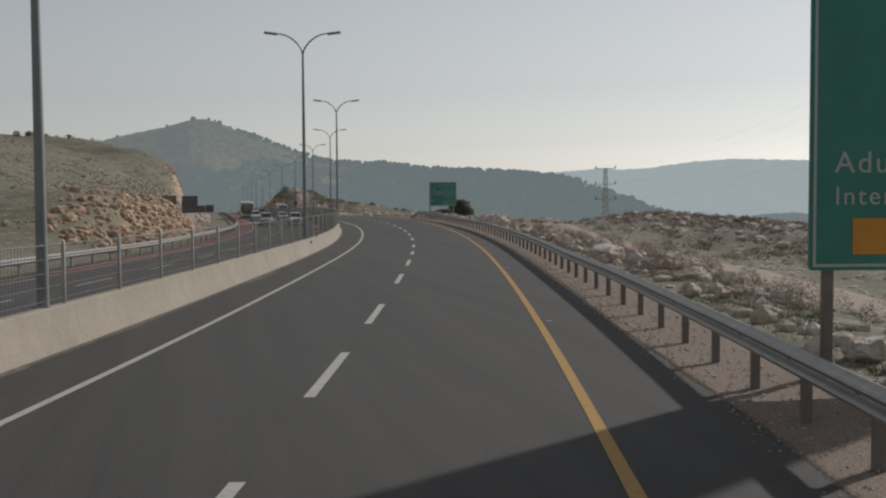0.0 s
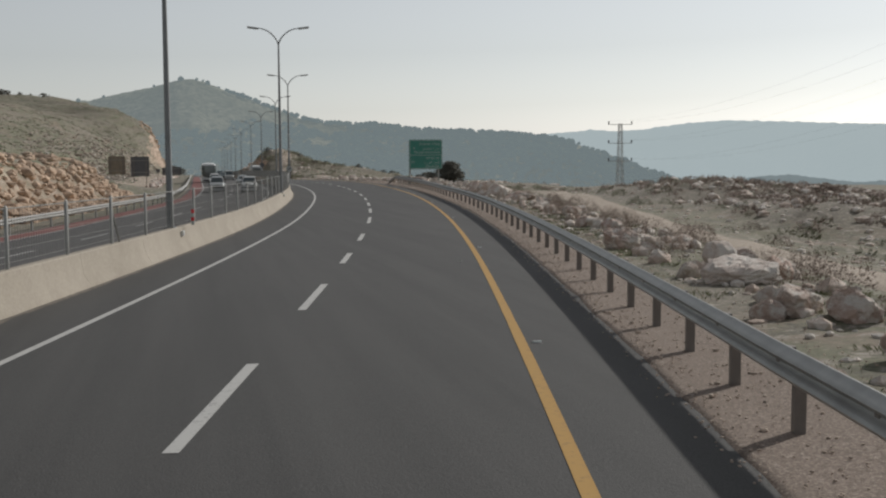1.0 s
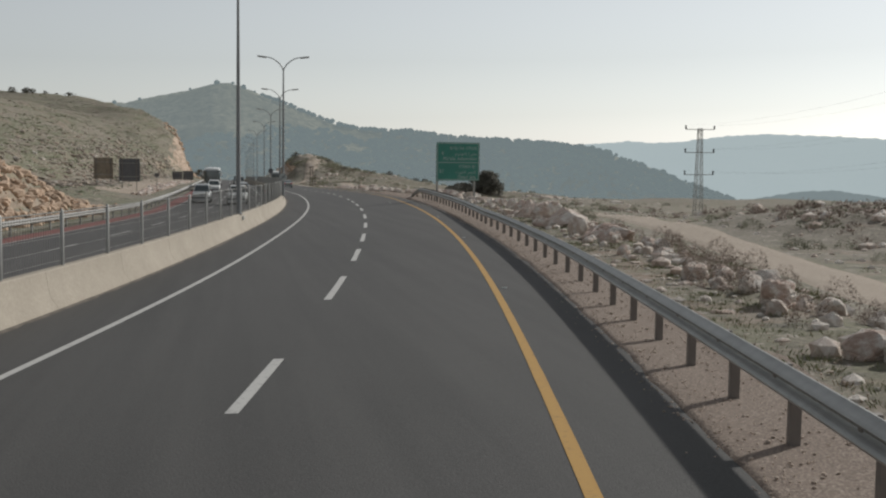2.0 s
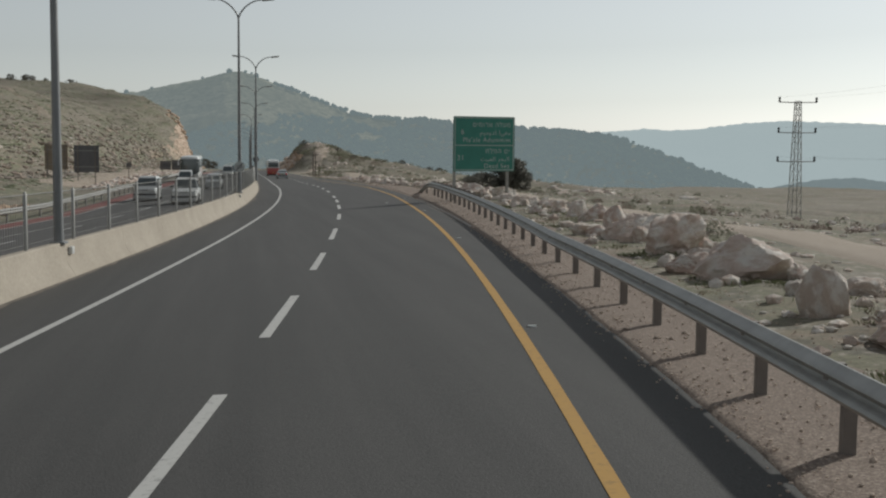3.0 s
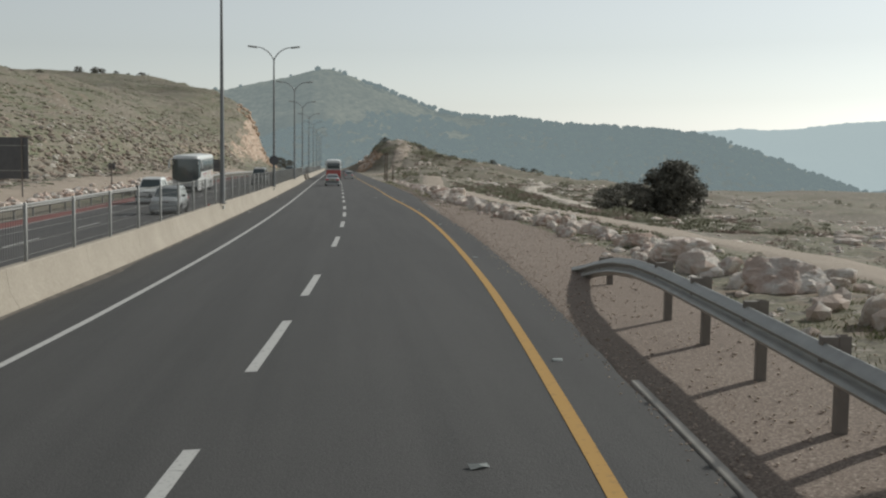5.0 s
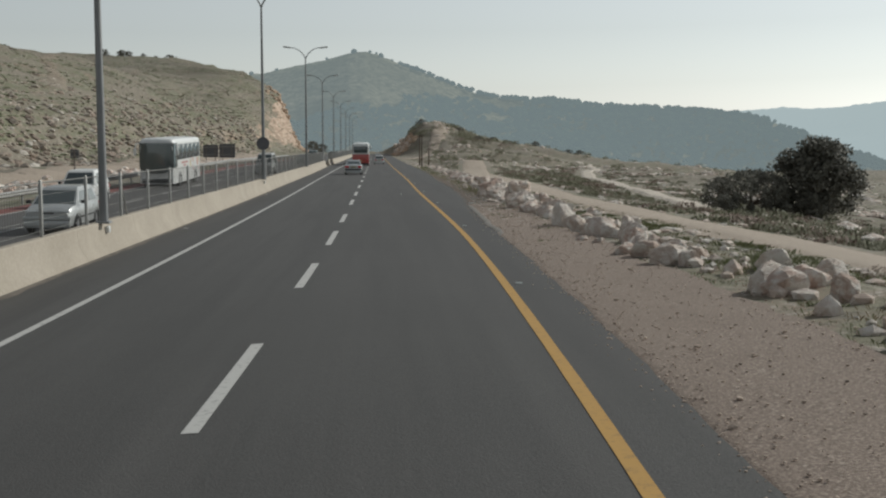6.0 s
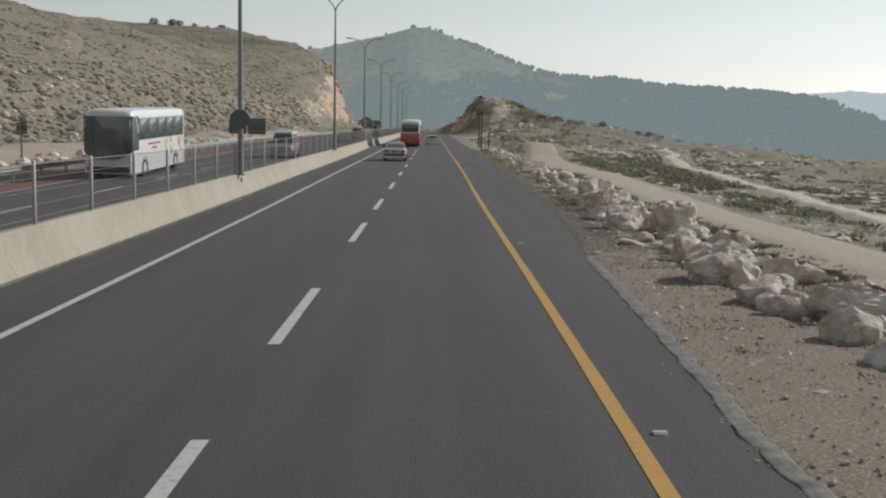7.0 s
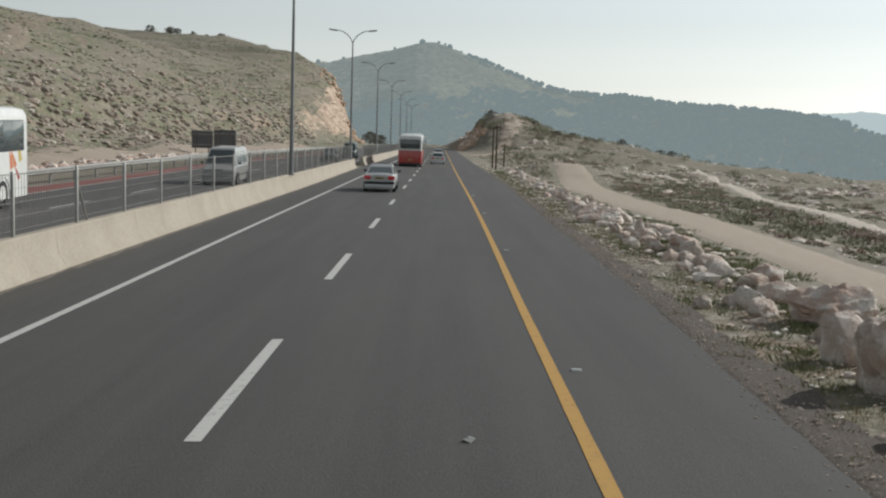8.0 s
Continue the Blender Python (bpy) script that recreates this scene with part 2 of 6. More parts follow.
SIGN_WHITE = simple("sign_white", (0.44, 0.46, 0.44), 0.5, 0, 0.08, 2.0, 0.02)
SIGN_BACK = simple("sign_back_metal", (0.14, 0.14, 0.145), 0.6, 0.4, 0.15, 1.5, 0.05)
SIGN_ORANGE = simple("sign_orange", (0.62, 0.27, 0.03), 0.5, 0, 0.1, 2.0, 0.02)


# mesh helpers
def mesh_object(name, verts, faces, mat, parent=None, label="", flat=True):
    me = bpy.data.meshes.new(name)
    me.from_pydata([tuple(v) for v in verts], [], faces)
    me.materials.append(mat)
    if not flat:
        me.polygons.foreach_set("use_smooth", [True] * len(me.polygons))
    me.update()
    ob = new(name, me)
    ob.parent = parent
    if label:
        ob["label"] = label
    return ob


def part(name, bm, mat, parent=None, label="", flat=False):
    me = bpy.data.meshes.new(name)
    bmesh.ops.recalc_face_normals(bm, faces=bm.faces)
    bm.to_mesh(me)
    bm.free()
    for mm in mat if isinstance(mat, (list, tuple)) else [mat]:
        me.materials.append(mm)
    if not flat:
        me.polygons.foreach_set("use_smooth", [True] * len(me.polygons))
        me.set_sharp_from_angle(angle=radians(35))
    ob = new(name, me)
    ob.parent = parent
    if label:
        ob["label"] = label
    return ob


def empty(name, m, label, category, group="", kind=""):
    ob = new(name)
    ob.empty_display_size = 0.3
    ob.matrix_world = m
    return tagged(ob, label, category, group, kind)


def box(bm, cx, cy, cz, sx, sy, sz, bevel=0.0, rot=None):
    r = bmesh.ops.create_cube(bm, size=1.0)
    vs = r["verts"]
    bmesh.ops.scale(bm, vec=(sx, sy, sz), verts=vs)
    if bevel:
        es = list({e for v in vs for e in v.link_edges})
        out = bmesh.ops.bevel(bm, geom=es, offset=bevel, segments=2, affect="EDGES", profile=0.6)
        vs = list({v for f in out["faces"] for v in f.verts} | {v for v in vs if v.is_valid})
    if rot is not None:
        bmesh.ops.rotate(bm, cent=(0, 0, 0), matrix=rot, verts=vs)
    bmesh.ops.translate(bm, vec=(cx, cy, cz), verts=vs)
    return vs


def tube(bm, points, radii, sides=10, cap=True):
    """A tapered round bar along a line of points."""
    rings = []
    for i, p in enumerate(points):
        p = Vector(p)
        d = Vector(points[min(i + 1, len(points) - 1)]) - Vector(points[max(i - 1, 0)])
        d.normalize()
        a = d.cross(Vector((0, 1, 0)) if abs(d.y) < 0.9 else Vector((1, 0, 0))).normalized()
        b = d.cross(a)
        r = radii[i] if isinstance(radii, (list, tuple)) else radii
        rings.append([bm.verts.new(p + a * (r * math.cos(2 * math.pi * k / sides)) + b * (r * math.sin(2 * math.pi * k / sides))) for k in range(sides)])
    for q, w in zip(rings, rings[1:]):
        for k in range(sides):
            bm.faces.new((q[k], q[(k + 1) % sides], w[(k + 1) % sides], w[k]))
    if cap:
        bm.faces.new(rings[0][::-1])
        bm.faces.new(rings[-1])


def sweep(profile, s0, s1, step, mat, name, parent=None, label="", closed=True, flat=False, bend=None):
    """A long body: a cross section of (off, up) carried along the road."""
    n = max(2, int(round((s1 - s0) / step)) + 1)
    verts, faces = [], []
    k = len(profile)
    for i in range(n):
        s = s0 + (s1 - s0) * i / (n - 1)
        shift = bend(s) if bend else (0, 0)
        verts += [spot(s, o + shift[0], u + shift[1]) for o, u in profile]
    for i in range(n - 1):
        for j in range(k if closed else k - 1):
            a, b2 = i * k + j, i * k + (j + 1) % k
            faces.append((a, b2, b2 + k, a + k))
    if closed:
        faces += [tuple(range(k))[::-1], tuple(range((n - 1) * k, n * k))]
    ob = mesh_object(name, verts, faces, mat, parent, label, True)
    if not flat:
        ob.data.polygons.foreach_set("use_smooth", [True] * len(ob.data.polygons))
        ob.data.set_sharp_from_angle(angle=radians(30))
    return ob


# ground: one sheet, with the hill beside the road and the fall into the valley
def right_edge(s):
    """Where the asphalt ends."""
    return float(np.interp(s, [-60, 20, 24, 30, 92, 102, 112, 126, 140, 154, 185, 199, 204, 211, 218, 224, 237, 257, 325], [5.35, 5.35, 5.2, 5.03, 4.97, 4.86, 4.70, 4.56, 4.45, 4.42, 4.46, 4.52, 4.67, 4.85, 5.28, 5.48, 5.8, 5.95, 6.93]))


ROAD_Y, ROAD_X = LINE[:, 1], LINE[:, 0]


def ground_height(x, y):
    i = np.interp(y, ROAD_Y, S_GRID)
    lx, ly, lz, lh, le = line_at(i)
    u = (x - lx) * np.cos(lh)
    z = lz + le * np.clip(u, -19, 9)
    z = z - 0.06 * smooth(0, 1, 1.0)
    # right: verge, then the slope down into the valley
    slope = np.interp(y, [90, 230, 330], [0.11, 0.10, 0.06])
    drop = np.interp(y, [90, 200, 340, 600], [70, 90, 200, 380])
    z = z - np.where(u > 9, np.minimum((u - 9) * slope, 11) + smooth(drop, drop + 350, u) * 60, 0)
    # left: sandy strip, then the stony hill
    z = z + smooth(-22, -30, u) * 0.8
    foot = np.interp(y, [-100, 150, 300, 500, 700, 790], [-60, -45, -30, -26, -27, -27])
    reach = np.interp(y, [150, 350, 500, 650, 800], [110, 64, 42, 10, 22])
    crest = np.interp(y, [-100, 60, 150, 350, 500, 650, 800], [8, 14, 37, 39.5, 34, 27.5, 47])
    out = np.maximum(foot - u, 0)
    hill = (crest * (1 - np.exp(-out / reach)) + 5.5 * smooth(550, 700, y) * (1 - np.exp(-out / 8))) * smooth(0, 12, out)
    hill = hill * (1 - smooth(830, 1070, y)) * (1 - 0.5 * smooth(200, 420, -u))
    z = z + hill
    # mound beside the road far ahead
    clear = smooth(9, 24, u)
    z = z + smooth(8.5, 18, u) * 9 * np.exp(-((x - 48) / np.where(x < 48, 40, 30)) ** 2 - ((y - 640) / np.where(y < 640, 62, 90)) ** 2)
    z = z + clear * 5.5 * np.exp(-((x - 62) / np.where(x < 62, 30, 62)) ** 2 - ((y - 600) / np.where(y < 600, 120, 120)) ** 2)
    z = z + clear * 1.0 * np.exp(-((x - 95) / 40) ** 2 - ((y - 330) / 60) ** 2)
    z = z + clear * 2.6 * np.exp(-((x - 52) / 16) ** 2 - ((y - 95) / 32) ** 2)
    z = z + smooth(9.5, 13, u) * 1.5 * np.exp(-((x - 44) / 9) ** 2 - ((y - 344) / np.where(y < 344, 17, 12)) ** 2)
    # heap of blasted rock beside the far carriageway
    z = z + smooth(-21.5, -26, u) * 3.8 * np.exp(-((y - 128) / 34) ** 4)
    return z, u


def track_off(s):
    """The middle of the unpaved track beyond the boulders."""
    return float(np.interp(s, [20, 60, 83, 107, 127, 170, 205, 230, 243, 254, 265, 280, 300, 317, 345, 352], [12.5, 12.6, 12.6, 14.0, 15.4, 13.0, 10.9, 11.2, 12.1, 12.8, 13.1, 12.9, 13.1, 14.3, 16.4, 16.6]))


FAR_TRACK = [(46.8, 228), (48, 235), (51, 255), (53.6, 282), (56, 312), (66, 370), (79, 426), (86, 490)]


def far_track_x(y):
    return float(np.interp(y, [q[1] for q in FAR_TRACK], [q[0] for q in FAR_TRACK]))


def bumps(x, y, u):
    v = Vector((x * 0.05, y * 0.05, 0))
    k = float(smooth(8, 25, abs(u) - (0 if u > 0 else 12)))
    near = float(smooth(6.5, 9, u)) if u > 0 else float(smooth(19, 24, -u))
    i = float(np.interp(y, ROAD_Y, S_GRID))
    if u > 8 and i < 352:
        flat = float(smooth(2.2, 4.2, abs(u - track_off(i))))
        near *= 0.15 + 0.85 * flat
        k *= 0.5 + 0.5 * flat
    k *= 1 + 0.9 * float(smooth(300, 480, y))
    if 205 < y < 495 and u > 8:
        k *= 0.12 + 0.88 * float(smooth(2, 14, abs(x - far_track_x(y))))
    return k * (noise.noise(v) * 1.5 + noise.noise(v * 4) * 0.6) + near * (noise.noise(v * 14) * 0.16 + noise.noise(v * 40) * 0.05)


def build_ground():
    def spread(lo, hi, first, grow):
        out, d = [lo], first
        while out[-1] < hi:
            out.append(out[-1] + d)
            d *= grow
        return out
    right = spread(20, 4500, 1.2, 1.09)
    left = [-v for v in spread(30, 4500, 1.5, 1.08)]
    us = sorted(set(left)) + list(np.arange(-29, -18, 1.0)) + [-18, -12, -6, 0, 4.0] + list(np.arange(5.0, 20, 0.5)) + right
    ys = list(np.arange(-70, 330, 1.0)) + list(np.arange(330, 800, 4.0)) + spread(800, 4900, 6, 1.12)
    verts, faces = [], []
    for y in ys:
        rx = float(np.interp(y, ROAD_Y, ROAD_X)) if y < ROAD_Y.max() else float(ROAD_X[-1])
        xs = rx + np.array(us)
        z, u = ground_height(xs, np.full(len(us), y))
        for x, zz, uu in zip(xs, z, u):
            far = float(smooth(800, 1500, y))
            verts.append((x, y, (zz + bumps(x, y, uu)) * (1 - far) - 190 * far - 130 * float(smooth(500, 1300, uu)) * (1 - far)))
    k = len(us)
    grid = (np.array(ys), np.array([verts[i * k][0] - us[0] for i in range(len(ys))]), np.array(us), np.array([v[2] for v in verts]).reshape(len(ys), k))
    for i in range(len(ys) - 1):
        for j in range(k - 1):
            a = i * k + j
            faces.append((a, a + 1, a + k + 1, a + k))
    ob = mesh_object("ground", verts, faces, GROUND, flat=False)
    tagged(ob, "dry stony soil with sparse grass beside the road", "ground", kind="structure")
    return grid


SHEET_Y, SHEET_X, SHEET_U, SHEET_Z = build_ground()


def ground_z(x, y):
    """The height of the ground sheet itself, between its vertices."""
    i = int(min(max(np.searchsorted(SHEET_Y, y) - 1, 0), len(SHEET_Y) - 2))
    t = (y - SHEET_Y[i]) / (SHEET_Y[i + 1] - SHEET_Y[i])
    a = np.interp(x - SHEET_X[i], SHEET_U, SHEET_Z[i])
    c = np.interp(x - SHEET_X[i + 1], SHEET_U, SHEET_Z[i + 1])
    return float(a + (c - a) * t)


def carpet(name, s0, s1, lo, hi, up, mat, label, category, step=2.0, cols=5):
    n = int((s1 - s0) / step) + 1
    verts, faces = [], []
    for i in range(n):
        s = s0 + step * i
        a, b2 = (lo(s) if callable(lo) else lo), (hi(s) if callable(hi) else hi)
        verts += [spot(s, a + (b2 - a) * j / (cols - 1), up) for j in range(cols)]
    for i in range(n - 1):
        for j in range(cols - 1):
            q = i * cols + j
            faces.append((q, q + 1, q + 1 + cols, q + cols))
    ob = mesh_object(name, verts, faces, mat)
    return tagged(ob, label, category, kind="structure")


def crumble(s):
    return right_edge(s) + 0.05 * noise.noise(Vector((s * 0.45, 0, 0))) + 0.035 * noise.noise(Vector((s * 2.1, 5, 0)))


carpet("road", -60, 760, -5.6, crumble, 0.0, ASPHALT, "dark grey asphalt carriageway with two lanes", "road", 0.5, 4)
carpet("road_oncoming", -60, 760, -17.6, -6.4, -0.01, ASPHALT_OLD, "grey asphalt carriageway for oncoming traffic", "road", 2.0, 4)
carpet("red_strip", 60, 420, -17.3, -15.8, -0.004, RED_ASPHALT, "faded red strip along the far carriageway", "road marking", 2.0, 2)
def verge_edge(s):
    return float(np.interp(s, [-60, 150, 165, 186, 206, 222, 260, 330], [7.0, 7.0, 7.4, 6.7, 6.5, 6.25, 6.6, 7.6])) + 0.35 * noise.noise(Vector((s * 0.35, 7, 0))) + 0.15 * noise.noise(Vector((s * 1.4, 3, 0)))


def verge_up(s, off):
    """The verge's height over the road: a low lip at the asphalt, which dies away before the rail ends."""
    berm = 0.035 * float(smooth(134, 116, s)) * (1 + 0.25 * noise.noise(Vector((s * 0.3, 11, 0))))
    return -0.02 + berm * float(smooth(5.7, 5.2, off))


def build_verge():
    verts, faces = [], []
    n = int((330 + 60) / 0.4) + 1
    cols = 9
    for i in range(n):
        s = -60 + 0.4 * i
        a, c = crumble(s) + 0.012, verge_edge(s)
        lip = 0.03 + 0.02 * noise.noise(Vector((s * 1.1, 2, 0)))
        verts += [spot(s, a - 0.3, -0.05), spot(s, a, -0.04), spot(s, a + lip, verge_up(s, a) - 0.008), spot(s, a + lip + 0.07, verge_up(s, a) + 0.006 * noise.noise(Vector((s * 3, 1, 0))))]
        for j in range(1, 6):
            o = a + lip + 0.07 + (c - a - lip - 0.07) * j / 5
            verts.append(spot(s, o, verge_up(s, o) + 0.02 * noise.noise(Vector((s * 0.8, o * 1.4, 5)))))
    for i in range(n - 1):
        for j in range(cols - 1):
            q = i * cols + j
            faces.append((q, q + 1, q + 1 + cols, q + cols))
    tagged(mesh_object("verge", verts, faces, GRAVEL, flat=False), "pinkish gravel verge turning to dark soil beside the asphalt", "verge", kind="structure")


build_verge()


# road markings
DASHES = [(13.0, 17.8), (22.5, 27.1), (31.8, 36.5), (43.9, 48.6), (54.2, 58.7), (64.0, 67.5), (73.1, 76.9), (84.6, 89.9), (94.8, 99.6), (103.5, 108.4), (113.2, 117.9), (123.0, 128.6), (134.8, 139.6), (145.0, 149.9), (153.8, 158.4), (161.9, 166.0), (174.6, 179.2), (185.0, 189.3), (194.0, 199.0), (203.3, 208.2), (216.0, 221.4), (226.7, 232.1), (238.9, 244.0), (252.1, 256.6), (265.7, 270.0)]
s_far = 283.0
while s_far < 560:
    DASHES.append((s_far, s_far + 4.8))
    s_far += 12.5


def stripe(name, s0, s1, off, width, mat, label, step=2.0, up=0.006):
    n = max(2, int((s1 - s0) / step) + 1)
    verts, faces = [], []
    for i in range(n):
        s = s0 + (s1 - s0) * i / (n - 1)
        c = off(s) if callable(off) else off
        w = width * (1 + 0.08 * noise.noise(Vector((s * 1.3, c, 3))))
        verts += [spot(s, c - w / 2, up), spot(s, c + w / 2, up)]
    for i in range(n - 1):
        faces.append((2 * i, 2 * i + 1, 2 * i + 3, 2 * i + 2))
    ob = mesh_object(name, verts, faces, mat)
    return tagged(ob, label, "road marking", kind="structure")


for a, c in DASHES:
    ob = stripe("lane_dash", a, c, 0.0, 0.16, WHITE_PAINT, "worn white dash of the lane line on the asphalt", 1.2)
    ob["group"] = "lane dashes"
stripe("edge_line_white", -50, 640, -3.65, 0.15, WHITE_PAINT, "white solid edge line along the median side", 1.0)
stripe("edge_line_yellow", -50, 640, lambda s: float(np.interp(s, [100, 130, 145, 162, 195, 215, 236, 270], [3.61, 3.57, 3.55, 3.61, 3.60, 3.54, 3.54, 3.6])), 0.145, YELLOW_PAINT, "yellow solid edge line along the shoulder", 1.0)
for k in range(60):
    stripe("lane_dash_oncoming", 5 + k * 11.0, 9.8 + k * 11.0, -11.9, 0.15, WHITE_PAINT, "white dash on the oncoming carriageway", 2.0)["group"] = "oncoming lane dashes"
stripe("edge_line_oncoming", -50, 600, -7.9, 0.15, WHITE_PAINT, "white edge line of the oncoming carriageway", 2.0)
stripe("edge_line_oncoming", -50, 600, -15.6, 0.15, WHITE_PAINT, "white edge line of the oncoming carriageway", 2.0)

# kerb strip at the asphalt's edge where the guard rail ends
sweep([(0.0, -0.05), (0.0, 0.008), (0.01, 0.014), (0.08, 0.014), (0.09, 0.008), (0.09, -0.05)], 126, 152, 1.0, KERB, "kerb", None, flat=True,
      bend=lambda s: (right_edge(s) + 0.03, 0))
tagged(bpy.data.objects["kerb"], "pale concrete kerb edge beside the asphalt", "kerb", kind="structure")


sweep([(0.0, -0.05), (0.0, 0.008), (0.02, 0.014), (0.09, 0.018), (0.17, 0.012), (0.2, -0.004), (0.2, -0.05)], 194, 214, 0.15, EDGING, "kerb", None, flat=True,
      bend=lambda s: (crumble(s) - 0.02 + 0.03 * noise.noise(Vector((s * 2.9, 0, 4))) + 0.03 * noise.noise(Vector((s * 7.0, 0, 4))), 0.012 * noise.noise(Vector((s * 2.3, 1, 0))) - 0.03 * max(0.0, 196.5 - s, s - 211.0)))
tagged(bpy.data.objects["kerb.001"], "pale broken concrete edging beside the asphalt", "kerb", kind="structure")


# median barrier with its fence
def median_off(s):
    return float(np.interp(s, [-60, 40, 100, 155, 195, 235, 280, 330, 900], [0.05, 0.05, 0.0, -0.03, -0.05, 0.05, 0.2, 0.0, 0.0]))


def barrier(s0, s1):
    b = empty("concrete_barrier", stand((s0 + s1) / 2, -5.8), "beige concrete median barrier with sloping faces", "barrier", kind="structure")
    prof = [(-5.48, -0.05), (-5.50, 0.08), (-5.66, 0.32), (-5.74, 0.80), (-5.77, 0.83), (-5.97, 0.83), (-6.0, 0.80), (-6.08, 0.32), (-6.24, 0.08), (-6.26, -0.05)]
    seg, s = 6.0, s0
    while s < s1 - 0.1:
        ob = sweep(prof, s, min(s + seg, s1) - 0.012, 3.0, CONCRETE, "barrier_section", bend=lambda v: (median_off(v), 0))
        ob.parent = b
        ob.matrix_parent_inverse = b.matrix_world.inverted()
        s += seg
    return b


barrier(-60, 322)
barrier(334, 640)


def fence(s0, s1):
    f = empty("median_fence", stand((s0 + s1) / 2, -5.85), "grey steel mesh fence standing on the median barrier", "fence")
    inv = f.matrix_world.inverted()
    s, k = s0, 0
    bm = bmesh.new()
    tube(bm, [(0, 0, 0.75), (0, 0, 2.02), (0, 0, 2.06)], [0.042, 0.042, 0.02], 8)
    post = part("fence_post", bm, GALV, f)
    post_mesh = post.data
    bpy.data.objects.remove(post)
    while s < s1:
        ob = new("fence_post", post_mesh)
        ob.parent = f
        ob.matrix_parent_inverse = inv
        ob.matrix_basis = stand(s, -5.87 + median_off(s))
        if k % 12 == 4:
            bm = bmesh.new()
            tube(bm, [(0, 0.75, 0.8), (0, 0.02, 1.75)], 0.028, 6)
            br = part("brace", bm, GALV, f)
            br.matrix_parent_inverse = inv
            br.matrix_basis = stand(s, -5.87 + median_off(s))
        s += 3.72
        k += 1
    # wires of the mesh as thin flat bars, level and upright
    verts, faces = [], []
    n = int((s1 - s0) / 3.72)
    def bar(a, c, w):
        q = len(verts)
        up = Vector((0, 0, w)) if abs((c - a).z) < 0.3 else Vector((math.sin(heading_at(s0)) * w, w, 0))
        side = Vector((w, 0, 0))
        verts.extend([a - up, a + up, c + up, c - up, a - side, a + side, c + side, c - side])
        faces.append((q, q + 1, q + 2, q + 3))
        faces.append((q + 4, q + 5, q + 6, q + 7))
    for i in range(n):
        a0, a1 = s0 + i * 3.72, s0 + (i + 1) * 3.72
        for up in np.arange(0.95, 2.03, 0.26):
            bar(spot(a0, -5.87 + median_off(a0), up), spot(a1, -5.87 + median_off(a1), up), 0.0045)
        for j in range(24):
            sj = a0 + 3.72 * j / 24
            bar(spot(sj, -5.87 + median_off(sj), 0.85), spot(sj, -5.87 + median_off(sj), 2.0), 0.0036)
        bar(spot(a0, -5.87 + median_off(a0), 2.0), spot(a1, -5.87 + median_off(a1), 2.0), 0.012)
    w = mesh_object("wire_mesh", verts, faces, GALV, f, "thin steel wire mesh")
    w.matrix_parent_inverse = inv
    return f


fence(3.7, 322)
fence(336, 520)


# guard rails: W-beam on posts
def guard_rail(s0, s1, off, places, top, flare, label, post_mat, side=1, tall_from=1e9):
    """A beam of 4.6 m lengths on posts at the given places; past tall_from the posts stand a little above the beam."""
    g = empty("guard_rail", stand((s0 + s1) / 2, off), label, "guard rail")
    inv = g.matrix_world.inverted()
    t = top
    front = [(-0.0425 - 0.0425 * math.cos(4 * math.pi * (k / 20 - 0.25)) - (0.03 if k in (0, 20) else 0), t - 0.31 * k / 20) for k in range(21)]
    front = [(0.01, t + 0.004)] + front[1:-1] + [(0.01, t - 0.314)]
    w = [(o * side, u) for o, u in front + [(o + 0.016, u) for o, u in front[::-1]]]
    s = s0
    while s < s1 - 0.05:
        e = min(s + 4.6, s1)
        b = sweep([(o + off, u) for o, u in w], s, e + 0.02, 0.6, GALV, "rail_beam", bend=flare)
        b.parent, b.matrix_parent_inverse = g, inv
        s = e
    meshes = []
    for hgt, block in ((top - 0.16, top - 0.16), (top + 0.07, top - 0.07)):
        bm = bmesh.new()
        for cx, cy, sx, sy in ((0.15 * side, 0, 0.012, 0.11), (0.20 * side, 0.052, 0.1, 0.008), (0.20 * side, -0.052, 0.1, 0.008)):
            box(bm, cx, cy, hgt / 2 - 0.3, sx, sy, hgt + 0.6)
        box(bm, 0.07 * side, 0, block, 0.16, 0.1, 0.26, 0.008)
        p = part("post", bm, post_mat, g, flat=True)
        meshes.append(p.data)
        bpy.data.objects.remove(p)
    for s in places:
        sh = flare(s) if flare else (0, 0)
        ob = new("post", meshes[1 if s > tall_from else 0])
        ob.parent, ob.matrix_parent_inverse = g, inv
        ob.matrix_basis = stand(s, off + sh[0], sh[1])
    return g


def near_flare(s):
    # the rail wanders a little off its line, and its last metres bend down into the ground
    sink = float(np.interp(s, [156.0, 158.0, 159.8, 161.5, 163.2, 165.0, 166.0], [0, 0.05, 0.18, 0.38, 0.62, 0.84, 0.92]))
    return (float(np.interp(s, [-60, 22, 33, 44, 88, 100, 112, 126, 140, 152, 166], [0.35, 0.33, 0.26, 0.14, 0.11, 0.02, -0.14, 0.0, 0.17, 0.24, 0.32])),
            float(np.interp(s, [-60, 22, 33, 44, 88, 100, 112, 126, 140, 152], [0.05, 0.05, 0.05, 0.02, 0.0, -0.03, -0.07, -0.05, -0.04, 0.01])) - sink)


